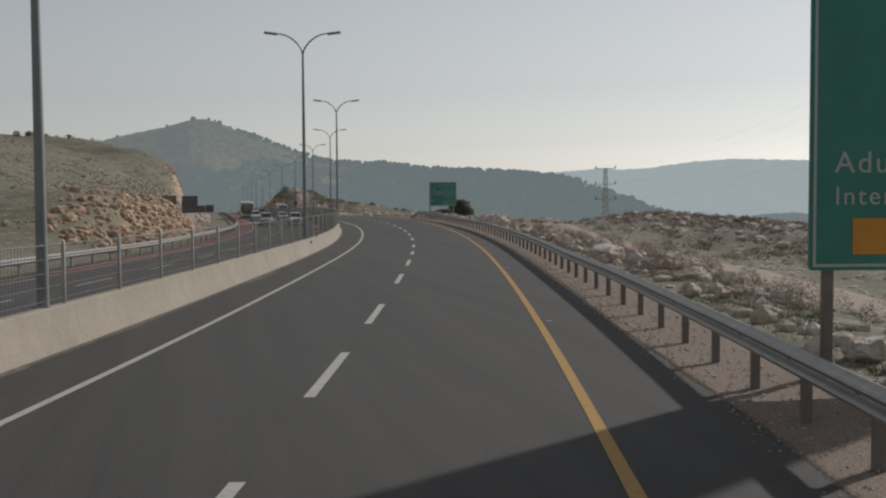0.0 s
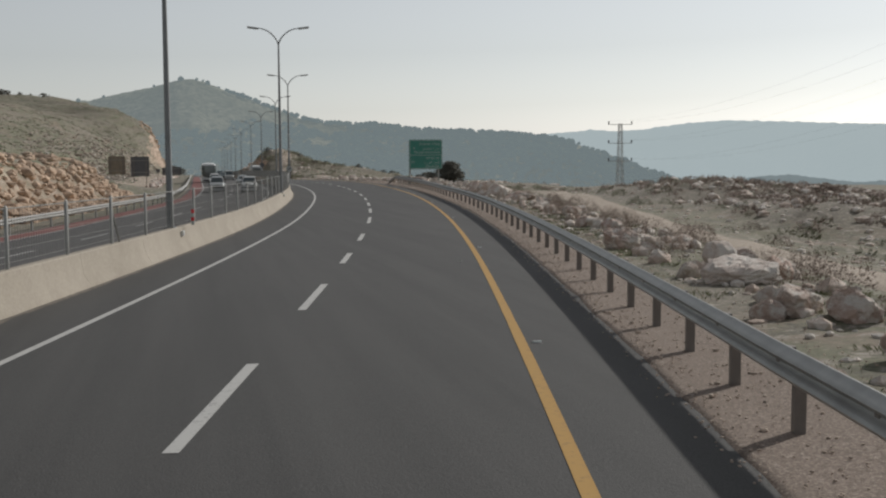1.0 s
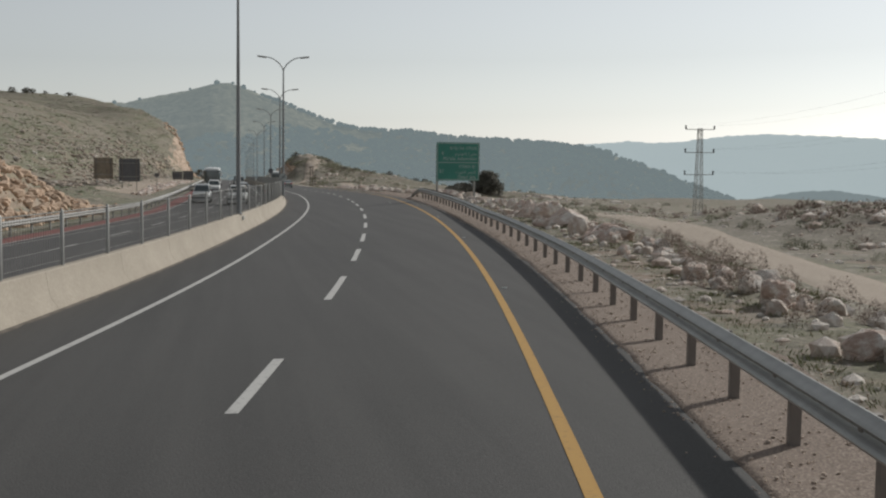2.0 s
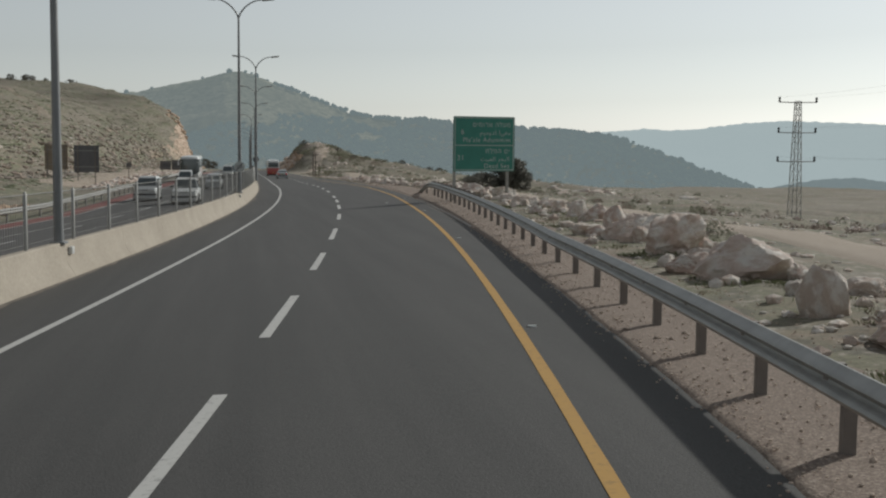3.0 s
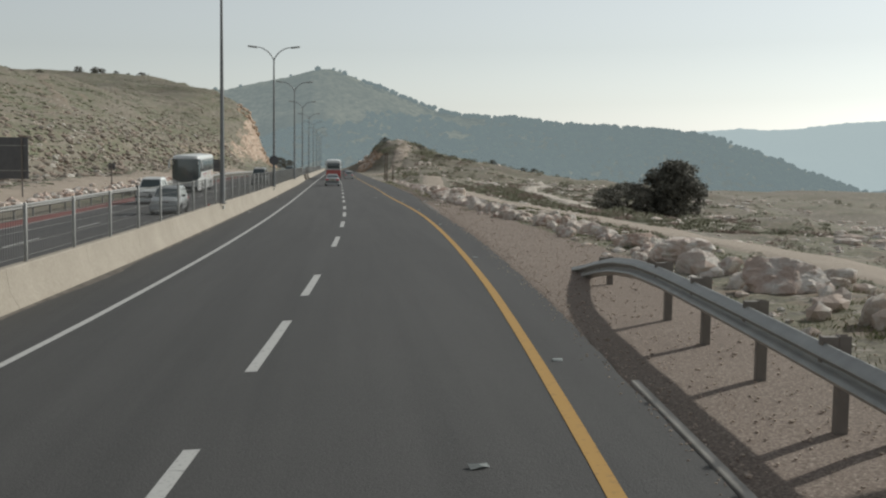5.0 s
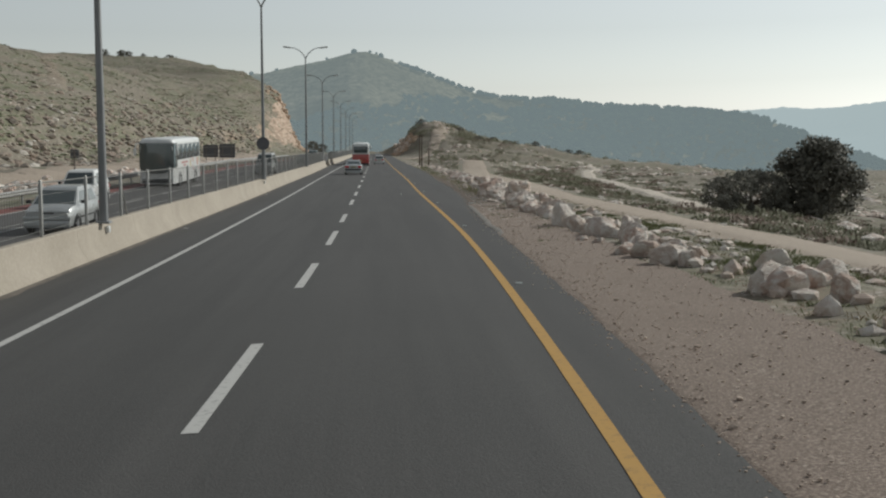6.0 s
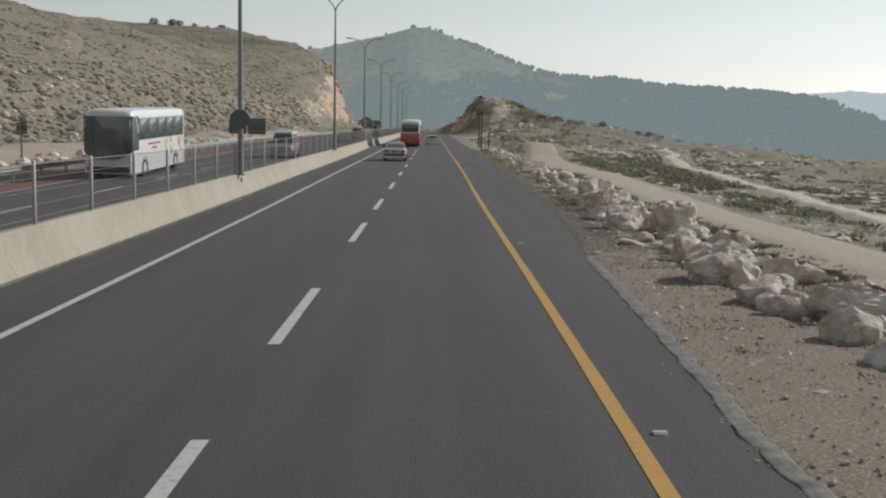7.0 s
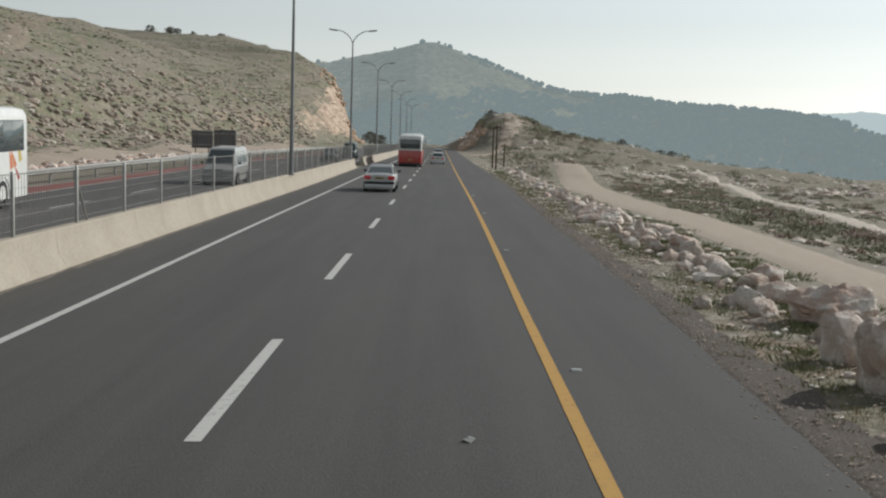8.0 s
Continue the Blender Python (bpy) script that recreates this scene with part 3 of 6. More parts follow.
NEAR_POSTS = [float(np.interp(k, [-31, -9, -6, -3, 0, 18, 29, 40, 46, 48, 49], [-28.5, 22.4, 29.5, 36.9, 43.9, 84.8, 110.15, 135.8, 149.4, 154.2, 156.4])) for k in range(-31, 50)] + [161.3]
guard_rail(-28.98, 166.0, 5.40, NEAR_POSTS, 0.8, near_flare, "galvanised steel guard rail on dark posts beside the shoulder", GALV_DARK, 1, 132.0)
guard_rail(40, 420, -17.9, np.arange(40.5, 419.5, 4.0), 0.75, None, "steel guard rail along the far carriageway", GALV, -1)


# windblown dirt at the foot of the median
def median_dirt():
    verts, faces = [], []
    n = int((330 + 20) / 0.35)
    for i in range(n):
        s = -20 + 0.35 * i
        w = 0.1 + 0.4 * max(0.0, noise.noise(Vector((s * 0.11, 4, 0)))) + 0.12 * noise.noise(Vector((s * 0.9, 6, 0)))
        a = -5.5 + median_off(s)
        verts += [spot(s, a, 0.03), spot(s, a + max(0.05, w) * 0.5, 0.014), spot(s, a + max(0.05, w), 0.003)]
    for i in range(n - 1):
        for j in range(2):
            q = i * 3 + j
            faces.append((q, q + 1, q + 4, q + 3))
    tagged(mesh_object("dirt_strip", verts, faces, DUST, flat=False), "windblown brown dirt along the foot of the median", "dirt", kind="structure")


median_dirt()


# double-armed street lamps on the median
def lamp_parts(root):
    bm = bmesh.new()
    tube(bm, [(0, 0, -0.1), (0, 0, 2.5), (0, 0, 6.5), (0, 0, 10.05)], [0.115, 0.10, 0.078, 0.055], 14)
    part("pole", bm, POLE, root)
    bm = bmesh.new()
    box(bm, 0, 0, -0.12, 0.34, 0.34, 0.06, 0.01)
    part("base_plate", bm, POLE, root)
    for side in (-1, 1):
        bm = bmesh.new()
        pts = [(0, 0, 9.95)]
        for k in range(1, 15):
            a = k / 14
            pts.append((side * (1.45 * a ** 1.55 + 0.06 * math.sin(a * 3)), 0, 9.95 + 1.12 * math.sin(a * math.pi / 2) ** 0.9))
        tube(bm, pts, [0.05 - 0.018 * i / 14 for i in range(15)], 8)
        arm = part("arm", bm, POLE, root)
        bm = bmesh.new()
        vs = box(bm, 0, 0, 0, 0.75, 0.26, 0.13, 0.05)
        bmesh.ops.rotate(bm, cent=(0, 0, 0), matrix=Matrix.Rotation(side * radians(-7), 3, "Y"), verts=bm.verts)
        bmesh.ops.translate(bm, vec=(side * 1.72, 0, 11.09), verts=bm.verts)
        part("lamp_head", bm, GALV, arm)


def build_lamps():
    first = empty("street_lamp", stand(70.8, -5.95, 0.95), "tall grey street lamp with two curved arms on the median", "street lamp", "median street lamps")
    lamp_parts(first)
    for s, off in ((28.8, -5.9), (113.9, -5.84), (155.9, -5.69), (194.3, -5.71), (234.4, -5.6), (275.5, -5.5), (318.8, -5.86), (360, -5.86), (401, -5.86), (442, -5.86), (483, -5.86), (524, -5.86)):
        copy_thing(first, stand(s, off, 0.95))


build_lamps()


# lettering
def letters(text, size, mat, parent, name, m, align="RIGHT", bold=0.0, heel=None):
    cu = bpy.data.curves.new(name, "FONT")
    cu.body, cu.size, cu.align_x = text, size, align
    cu.space_character = 1.16
    cu.offset, cu.extrude = bold * size, 0.003
    tmp = new("tmp", cu)
    bpy.context.view_layer.update()
    me = bpy.data.meshes.new_from_object(tmp.evaluated_get(bpy.context.evaluated_depsgraph_get()))
    bpy.data.objects.remove(tmp)
    # one part a letter: faces that overlap along the line belong together
    root = list(range(len(me.vertices)))
    def find(a):
        while root[a] != a:
            root[a] = root[root[a]]
            a = root[a]
        return a
    for e in me.edges:
        root[find(e.vertices[0])] = find(e.vertices[1])
    spans = {}
    for v in me.vertices:
        k = find(v.index)
        a = spans.setdefault(k, [v.co.x, v.co.x])
        a[0], a[1] = min(a[0], v.co.x), max(a[1], v.co.x)
    groups = []
    for k, (a, c) in sorted(spans.items(), key=lambda q: q[1]):
        if groups and a < groups[-1][1] - 0.01 * size:
            groups[-1][1] = max(c, groups[-1][1])
            groups[-1][2].add(k)
        else:
            groups.append([a, c, {k}])
    for place, (_, right, keys) in enumerate(groups):
        pick = [v.index for v in me.vertices if find(v.index) in keys]
        where = {q: i for i, q in enumerate(pick)}
        faces = [tuple(where[q] for q in f.vertices) for f in me.polygons if f.vertices[0] in where]
        points = [tuple(me.vertices[q].co) for q in pick]
        if place == heel:
            # the bar of this letter runs on a little past its stem
            i, a, c, lo, hi = len(points), right - 0.03 * size, right + 0.07 * size, 0.51 * size, 0.59 * size
            points += [(a, lo, -0.003), (c, lo, -0.003), (c, hi, -0.003), (a, hi, -0.003), (a, lo, 0.0035), (c, lo, 0.0035), (c, hi, 0.0035), (a, hi, 0.0035)]
            faces += [(i + 3, i + 2, i + 1, i), (i + 4, i + 5, i + 6, i + 7), (i, i + 1, i + 5, i + 4), (i + 1, i + 2, i + 6, i + 5), (i + 2, i + 3, i + 7, i + 6), (i + 3, i, i + 4, i + 7)]
        ob = mesh_object(name, points, faces, mat, parent)
        ob.matrix_basis = m
    bpy.data.meshes.remove(me)


def panel(bm, x0, x1, z0, z1, y0, y1, r=0.08):
    """A flat board with rounded corners."""
    ring = []
    for cx, cz, a0 in ((x1 - r, z1 - r, 0), (x0 + r, z1 - r, 90), (x0 + r, z0 + r, 180), (x1 - r, z0 + r, 270)):
        ring += [(cx + r * math.cos(radians(a0 + k * 22.5)), cz + r * math.sin(radians(a0 + k * 22.5))) for k in range(5)]
    f = [bm.verts.new((x, y0, z)) for x, z in ring]
    g = [bm.verts.new((x, y1, z)) for x, z in ring]
    bm.faces.new(f)
    bm.faces.new(g[::-1])
    for k in range(len(f)):
        bm.faces.new((f[k], g[k], g[(k + 1) % len(f)], f[(k + 1) % len(f)]))


def frame_ring(bm, x0, x1, z0, z1, w, y, d=0.004):
    for a, b2, c, e in ((x0, x1, z1 - w, z1), (x0, x1, z0, z0 + w), (x0, x0 + w, z0 + w, z1 - w), (x1 - w, x1, z0 + w, z1 - w)):
        box(bm, (a + b2) / 2, y, (c + e) / 2, b2 - a, d, e - c)


FLAT = Matrix.Rotation(radians(90), 4, "X")


def direction_sign():
    left, right = Vector((31.15, 146.01, -0.33)), Vector((34.71, 146.99, -0.36))
    d = right - left
    m = Matrix.Translation(left) @ Matrix.Rotation(math.atan2(d.y, d.x), 4, "Z")
    root = empty("direction_sign", m, "large green direction sign on two steel posts", "road sign")
    W, H = d.length, 2.95
    bm = bmesh.new()
    panel(bm, 0, W, 0, H, 0.0, 0.05, 0.06)
    part("panel", bm, SIGN_GREEN, root, flat=True)
    bm = bmesh.new()
    frame_ring(bm, 0.05, W - 0.05, 0.05, H - 0.05, 0.045, -0.004)
    box(bm, W / 2, -0.004, 1.40, W - 0.2, 0.004, 0.04)
    part("border", bm, SIGN_WHITE, root, flat=True)
    for z in (0.5, 1.5, 2.5):
        bm = bmesh.new()
        box(bm, W / 2, 0.08, z, W - 0.3, 0.05, 0.08)
        part("stiffener", bm, SIGN_BACK, root, flat=True)
    for x in (0.12, W - 0.35):
        bm = bmesh.new()
        g = ground_z(*(m @ Vector((x, 0.15, 0))).xy) - m.translation.z
        box(bm, x, 0.16, (H - 0.2 + g) / 2 - 0.15, 0.13, 0.13, H - 0.2 - g + 0.3, 0.012)
        part("post", bm, GALV, root)
    rows = (("\u05de\u05e2\u05dc\u05d4 \u05d0\u05e8\u05d5\u05de\u05d9\u05dd"[::-1], 0.36, 2.40, W - 0.25, "RIGHT"),
            ("\ufee3\ufecc\ufef2\ufedf \ufe8e\ufeaa\ufeed\ufee3\ufef4\ufee2"[::-1], 0.32, 1.98, W - 0.25, "RIGHT"),
            ("Ma'ale Adummim", 0.36, 1.58, W - 0.25, "RIGHT"), ("6", 0.40, 2.0, 0.42, "LEFT"),
            ("\u05d9\u05dd \u05d4\u05de\u05dc\u05d7"[::-1], 0.36, 0.98, W - 0.3, "RIGHT"),
            ("\ufe8d\ufedf\ufe92\ufea4\ufeae \ufe8d\ufedf\ufee4\ufef4\ufe96"[::-1], 0.32, 0.56, W - 0.3, "RIGHT"),
            ("Dead Sea", 0.36, 0.17, W - 0.3, "RIGHT"), ("31", 0.40, 0.6, 0.2, "LEFT"))
    for k, (text, size, z, x, al) in enumerate(rows):
        letters(text, size, SIGN_WHITE, root, "letter", Matrix.Translation((x, -0.004, z)) @ FLAT, al, 0.0, 4 if k == 0 else None)
    return root


direction_sign()


# distant mountains: far ridges behind everything, their air haze painted in as glow
def make_hill_backdrop(name, dark, light, haze, amount, each=False):
    m, n, l, b = material(name)
    v = coords(n, l)
    big = noise_node(n, l, v, 0.008, 6, 0.7)
    fine = noise_node(n, l, v, 0.07, 6, 0.8)
    col = ramp(n, l, big, [(0.35, dark), (0.65, light)])
    col = mix(n, l, ramp(n, l, fine, [(0.42, (0, 0, 0)), (0.6, (1, 1, 1))]), col, tuple(x * 0.6 for x in dark))
    if each:
        g = n.new("ShaderNodeNewGeometry")
        col = mix(n, l, 0.6, col, ramp(n, l, g.outputs["Random Per Island"], [(0.0, tuple(x * 0.5 for x in dark)), (0.6, light), (1.0, tuple(x * 2.4 for x in light))]))
    l.new(col, b.inputs["Base Color"])
    b.inputs["Roughness"].default_value = 1.0
    b.inputs["Specular IOR Level"].default_value = 0.0
    # aerial haze: a flat glow of the haze colour mixed over the surface
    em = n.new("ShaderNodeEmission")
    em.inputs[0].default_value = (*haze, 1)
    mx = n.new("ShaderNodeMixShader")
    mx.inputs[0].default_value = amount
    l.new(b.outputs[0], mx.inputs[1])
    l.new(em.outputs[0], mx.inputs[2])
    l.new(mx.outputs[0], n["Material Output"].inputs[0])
    return m


# haze colours that the hills and the wood give off
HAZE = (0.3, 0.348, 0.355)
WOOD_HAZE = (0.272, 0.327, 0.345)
NEAR_HILL = make_hill_backdrop("hazed_forested_hill", (0.125, 0.12, 0.08), (0.35, 0.315, 0.225), HAZE, 0.54)
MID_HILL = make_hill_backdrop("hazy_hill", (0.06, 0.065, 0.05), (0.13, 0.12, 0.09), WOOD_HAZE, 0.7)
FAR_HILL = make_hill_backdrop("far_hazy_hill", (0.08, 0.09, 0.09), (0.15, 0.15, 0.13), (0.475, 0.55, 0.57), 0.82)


def ridge(name, skyline, dist, mat, label, base, rough, foot=0.45, seed=0.0, trees=0):
    """A mountain seen from the road: its crest stands dist metres off, at the bearings and heights of its skyline."""
    az = np.array([a for a, _ in skyline])
    el = np.array([e for _, e in skyline])
    n = int((az[-1] - az[0]) / 0.12) + 1
    rows = 26
    eye = Vector((26.0, 135.0, 0.5))
    verts, faces, crest = [], [], []
    for i in range(n):
        a = az[0] + (az[-1] - az[0]) * i / (n - 1)
        e = float(np.interp(a, az, el))
        zc = eye.z + dist * math.tan(radians(e))
        for j in range(rows + 6):
            k = min(j / (rows - 1), 1.0)
            d = dist * (foot + (1 - foot) * k) if j < rows else dist * (1 + 0.03 * (j - rows + 1))
            x, y = eye.x + d * math.sin(radians(a)), eye.y + d * math.cos(radians(a))
            up = base + (zc - base) * (k ** 1.25)
            if j >= rows:
                up = zc - (j - rows + 1) * dist * 0.02
            q = Vector((x, y, 0)) / (dist * 0.09) + Vector((seed, 0, 0))
            gully = noise.fractal(q, 1.0, 2.0, 5) * rough * math.sin(math.pi * min(k, 0.995)) if j < rows else 0
            up += gully
            if j == rows - 1:
                up += noise.noise(Vector((a * 3.1, seed, 0))) * dist * 0.0011
                crest.append(Vector((x, y, up)))
            verts.append((x, y, up))
    c = rows + 6
    for i in range(n - 1):
        for j in range(c - 1):
            q = i * c + j
            faces.append((q, q + c, q + c + 1, q + 1))
    ob = mesh_object(name, verts, faces, mat, flat=False)
    tagged(ob, label, "mountain", kind="structure")
    return verts, crest, c, rows


rng = random.Random(7)


def blob_mesh(rough=0.35, seed=0, sub=1):
    bm = bmesh.new()
    bmesh.ops.create_icosphere(bm, subdivisions=sub, radius=1)
    for v in bm.verts:
        v.co *= 1 + rough * noise.noise(v.co * 1.9 + Vector((seed * 7.3, seed, 0)))
    vs = [v.co.copy() for v in bm.verts]
    fs = [tuple(v.index for v in f.verts) for f in bm.faces]
    bm.free()
    return vs, fs


BLOBS = [blob_mesh(0.55, k) for k in range(6)]


def scatter(name, places, mat, label, category, flat=True):
    """Many small bodies in one mesh: (place, size vector, turn)."""
    verts, faces = [], []
    for i, (p, size, turn) in enumerate(places):
        vs, fs = BLOBS[i % len(BLOBS)]
        q = len(verts)
        ca, sa = math.cos(turn), math.sin(turn)
        for v in vs:
            x, y = v.x * size[0], v.y * size[1]
            verts.append((p[0] + ca * x - sa * y, p[1] + sa * x + ca * y, p[2] + v.z * size[2]))
        faces += [tuple(a + q for a in f) for f in fs]
    ob = mesh_object(name, verts, faces, mat, flat=flat)
    return tagged(ob, label, category, kind="stuff")


MAIN_SKY = [(-30, 1.6), (-14, 2.0), (-8, 2.1), (-5.3, 2.3), (-4.0, 2.6), (-2.3, 2.95), (-1.2, 3.27), (-0.4, 3.38), (0.4, 3.15), (1.5, 2.7), (2.4, 2.4), (3.3, 2.03), (4.1, 1.72), (4.9, 1.42),
            (6.0, 1.2), (7.4, 1.1), (8.8, 1.08), (10.1, 0.9), (12, 0.72), (14.2, 0.65), (15.9, 0.56), (17.5, 0.38), (18.6, 0.14), (20.8, -0.56), (23, -1.4), (25.2, -2.15), (27, -2.9)]
FAR_SKY = [(8, 0.1), (14, 0.4), (17.5, 0.53), (19.7, 0.72), (20.8, 0.64), (22.2, 0.72), (23.5, 0.92), (24.8, 1.05), (26.2, 1.13), (28.8, 1.06), (32, 0.92), (38, 0.8), (46, 0.9)]
SPUR_SKY = [(23.5, -2.8), (25.4, -2.2), (27, -1.85), (28.3, -1.62), (29.8, -1.52), (31.3, -1.7), (33, -1.9), (37, -1.6), (42, -1.5)]
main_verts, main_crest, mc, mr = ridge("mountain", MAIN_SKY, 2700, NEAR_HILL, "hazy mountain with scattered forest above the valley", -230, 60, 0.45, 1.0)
ridge("far_mountain", FAR_SKY, 4600, FAR_HILL, "far ridge across the valley with pale blue haze painted in", -260, 70, 0.5, 9.0)
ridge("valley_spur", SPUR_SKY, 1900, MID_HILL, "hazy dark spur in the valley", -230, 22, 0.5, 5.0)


def mountain_trees():
    out = []
    for i, p in enumerate(main_crest):
        a = -30 + 57 * i / (len(main_crest) - 1)
        dense = 0.9 if 1.2 < a < 19 else (0.3 if -1.2 < a <= 1.2 else 0.02)
        for k in range(3):
            if rng.random() < dense * (0.55 + 0.6 * noise.noise(Vector((a * 1.7, 0, 0)))):
                r = rng.uniform(2.4, 5.0) * (1 + 0.6 * rng.random() ** 3)
                out.append((p + Vector((rng.uniform(-3, 3), rng.uniform(-30, 0), r * 0.35)), (r * 1.25, r * 1.25, r), rng.random() * 6))
    for i in range(30000):
        q = rng.randrange(len(main_verts) // mc) * mc + rng.randrange(7, mr - 1)
        p = Vector(main_verts[q]).lerp(Vector(main_verts[q + 1]), rng.random())
        wooded = 1.3 * noise.noise(p * 0.005 + Vector((3, 0, 0))) + 0.5 * noise.noise(p * 0.015) + float(smooth(160, 420, p.x)) * 0.55 + float(smooth(70, 30, p.z)) * 0.75 - 0.4
        if wooded > rng.random() * 0.35:
            r = rng.uniform(2.8, 6.5)
            out.append((p + Vector((rng.uniform(-5, 5), rng.uniform(-3, 3), r * 0.35)), (r * 1.3, r * 1.3, r), rng.random() * 6))
    # the trees carry the same painted haze as the slopes
    scatter("forest", out, make_hill_backdrop("hazed_forest_foliage", (0.022, 0.03, 0.016), (0.05, 0.06, 0.03), WOOD_HAZE, 0.62, True), "hazy dark pine wood on the mountain", "forest")


mountain_trees()


# plants and stones on the ground
def make_leaf(name, a, c):
    m, n, l, b = material(name)
    v = coords(n, l)
    f = noise_node(n, l, v, 3.0, 4, 0.7)
    g = n.new("ShaderNodeNewGeometry")
    col = mix(n, l, 0.5, ramp(n, l, f, [(0.3, a), (0.7, c)]), ramp(n, l, g.outputs["Random Per Island"], [(0.0, a), (1.0, c)]))
    l.new(col, b.inputs["Base Color"])
    b.inputs["Roughness"].default_value = 0.8
    return m


def make_stones(name):
    """Weathered stones, each of its own tone."""
    m, n, l, b = material(name)
    fine = noise_node(n, l, coords(n, l), 5.0, 6, 0.75)
    g = n.new("ShaderNodeNewGeometry")
    tone = ramp(n, l, g.outputs["Random Per Island"], [(0.0, (0.22, 0.19, 0.15)), (0.35, (0.31, 0.26, 0.21)), (0.6, (0.38, 0.29, 0.23)), (0.85, (0.5, 0.44, 0.37)), (1.0, (0.66, 0.61, 0.54))])
    l.new(mix(n, l, ramp(n, l, fine, [(0.4, (0, 0, 0)), (0.62, (0.7, 0.7, 0.7))]), tone, (0.13, 0.115, 0.09)), b.inputs["Base Color"])
    b.inputs["Roughness"].default_value = 0.95
    return m


GRASS = make_leaf("grass_blades", (0.11, 0.13, 0.05), (0.24, 0.25, 0.12))
EDGE_GRASS = make_leaf("edge_grass_blades", (0.2, 0.2, 0.085), (0.36, 0.34, 0.17))
DRY_GRASS = make_leaf("dry_stalks", (0.2, 0.15, 0.08), (0.34, 0.27, 0.16))
HILL_STONE = make_stones("hill_limestone")
WHITE_STONE = simple("white_stone", (0.55, 0.5, 0.44), 0.9, 0, 0.2, 3.0, 0.4)
SHRUB = make_leaf("thorn_shrub", (0.12, 0.122, 0.068), (0.22, 0.212, 0.13))
HILL_SCRUB = make_leaf("hill_scrub", (0.105, 0.118, 0.062), (0.2, 0.205, 0.12))
BROWN_SHRUB = make_leaf("brown_shrub", (0.15, 0.105, 0.08), (0.26, 0.19, 0.14))
TREE_LEAF = make_leaf("dark_leaves", (0.095, 0.092, 0.07), (0.16, 0.15, 0.115))
BARK = simple("bark", (0.09, 0.065, 0.045), 0.95, 0, 0.3, 4.0, 0.6)


def tufts(name, places, mat, label, blades=16, category="grass"):
    verts, faces = [], []
    for p, r, h in places:
        for k in range(blades):
            a = rng.random() * 6.283
            d = rng.random() * r
            bx, by = p[0] + math.cos(a) * d, p[1] + math.sin(a) * d
            lean = rng.uniform(0.1, 1.1) * h
            hh = h * rng.uniform(0.55, 1.1)
            w = 0.004 + 0.01 * h
            ca, sa = math.cos(a + 1.57), math.sin(a + 1.57)
            q = len(verts)
            verts += [(bx - ca * w, by - sa * w, p[2] - 0.03), (bx + ca * w, by + sa * w, p[2] - 0.03),
                      (bx + math.cos(a) * lean * 0.5, by + math.sin(a) * lean * 0.5, p[2] + hh * 0.7), (bx + math.cos(a) * lean, by + math.sin(a) * lean, p[2] + hh)]
            faces += [(q, q + 1, q + 2), (q + 2, q + 1, q + 3)]
    ob = mesh_object(name, verts, faces, mat)
    return tagged(ob, label, category, kind="stuff")


def leafy(name, places, mat, label):
    """Shrubs of many small leaf blades: (place, radius, height, blades)."""
    verts, faces = [], []
    for p, r, h, n in places:
        size = max(0.02, r * 0.52 / math.sqrt(n / 6))
        for k in range(n):
            a, e = rng.random() * 6.283, rng.random()
            q = r * (0.55 + 0.45 * rng.random()) * math.sqrt(1 - 0.85 * e * e)
            c = Vector((p[0] + math.cos(a) * q, p[1] + math.sin(a) * q, p[2] + h * e * (0.85 + 0.3 * rng.random())))
            u = (Vector((math.cos(a) * (1 - e), math.sin(a) * (1 - e), 0.4 + e)) + Vector((rng.gauss(0, 0.6), rng.gauss(0, 0.6), rng.gauss(0, 0.4)))).normalized() * size
            w = u.orthogonal().normalized() * size * 0.5
            i = len(verts)
            verts += [c - u, c + w, c + u, c - w]
            faces.append((i, i + 1, i + 2, i + 3))
    ob = mesh_object(name, verts, faces, mat)
    return tagged(ob, label, "shrubs", kind="stuff")


def on_track(s, off):
    p = spot(s, off)
    if 226 < p.y < 495 and abs(p.x - far_track_x(p.y)) < 2.2:
        return True
    return 10 < s < 353 and abs(off - track_off(s)) < (1.8 if s < 225 else 2.4)


def beside(s, off):
    p = spot(s, off)
    return Vector((p.x, p.y, ground_z(p.x, p.y)))


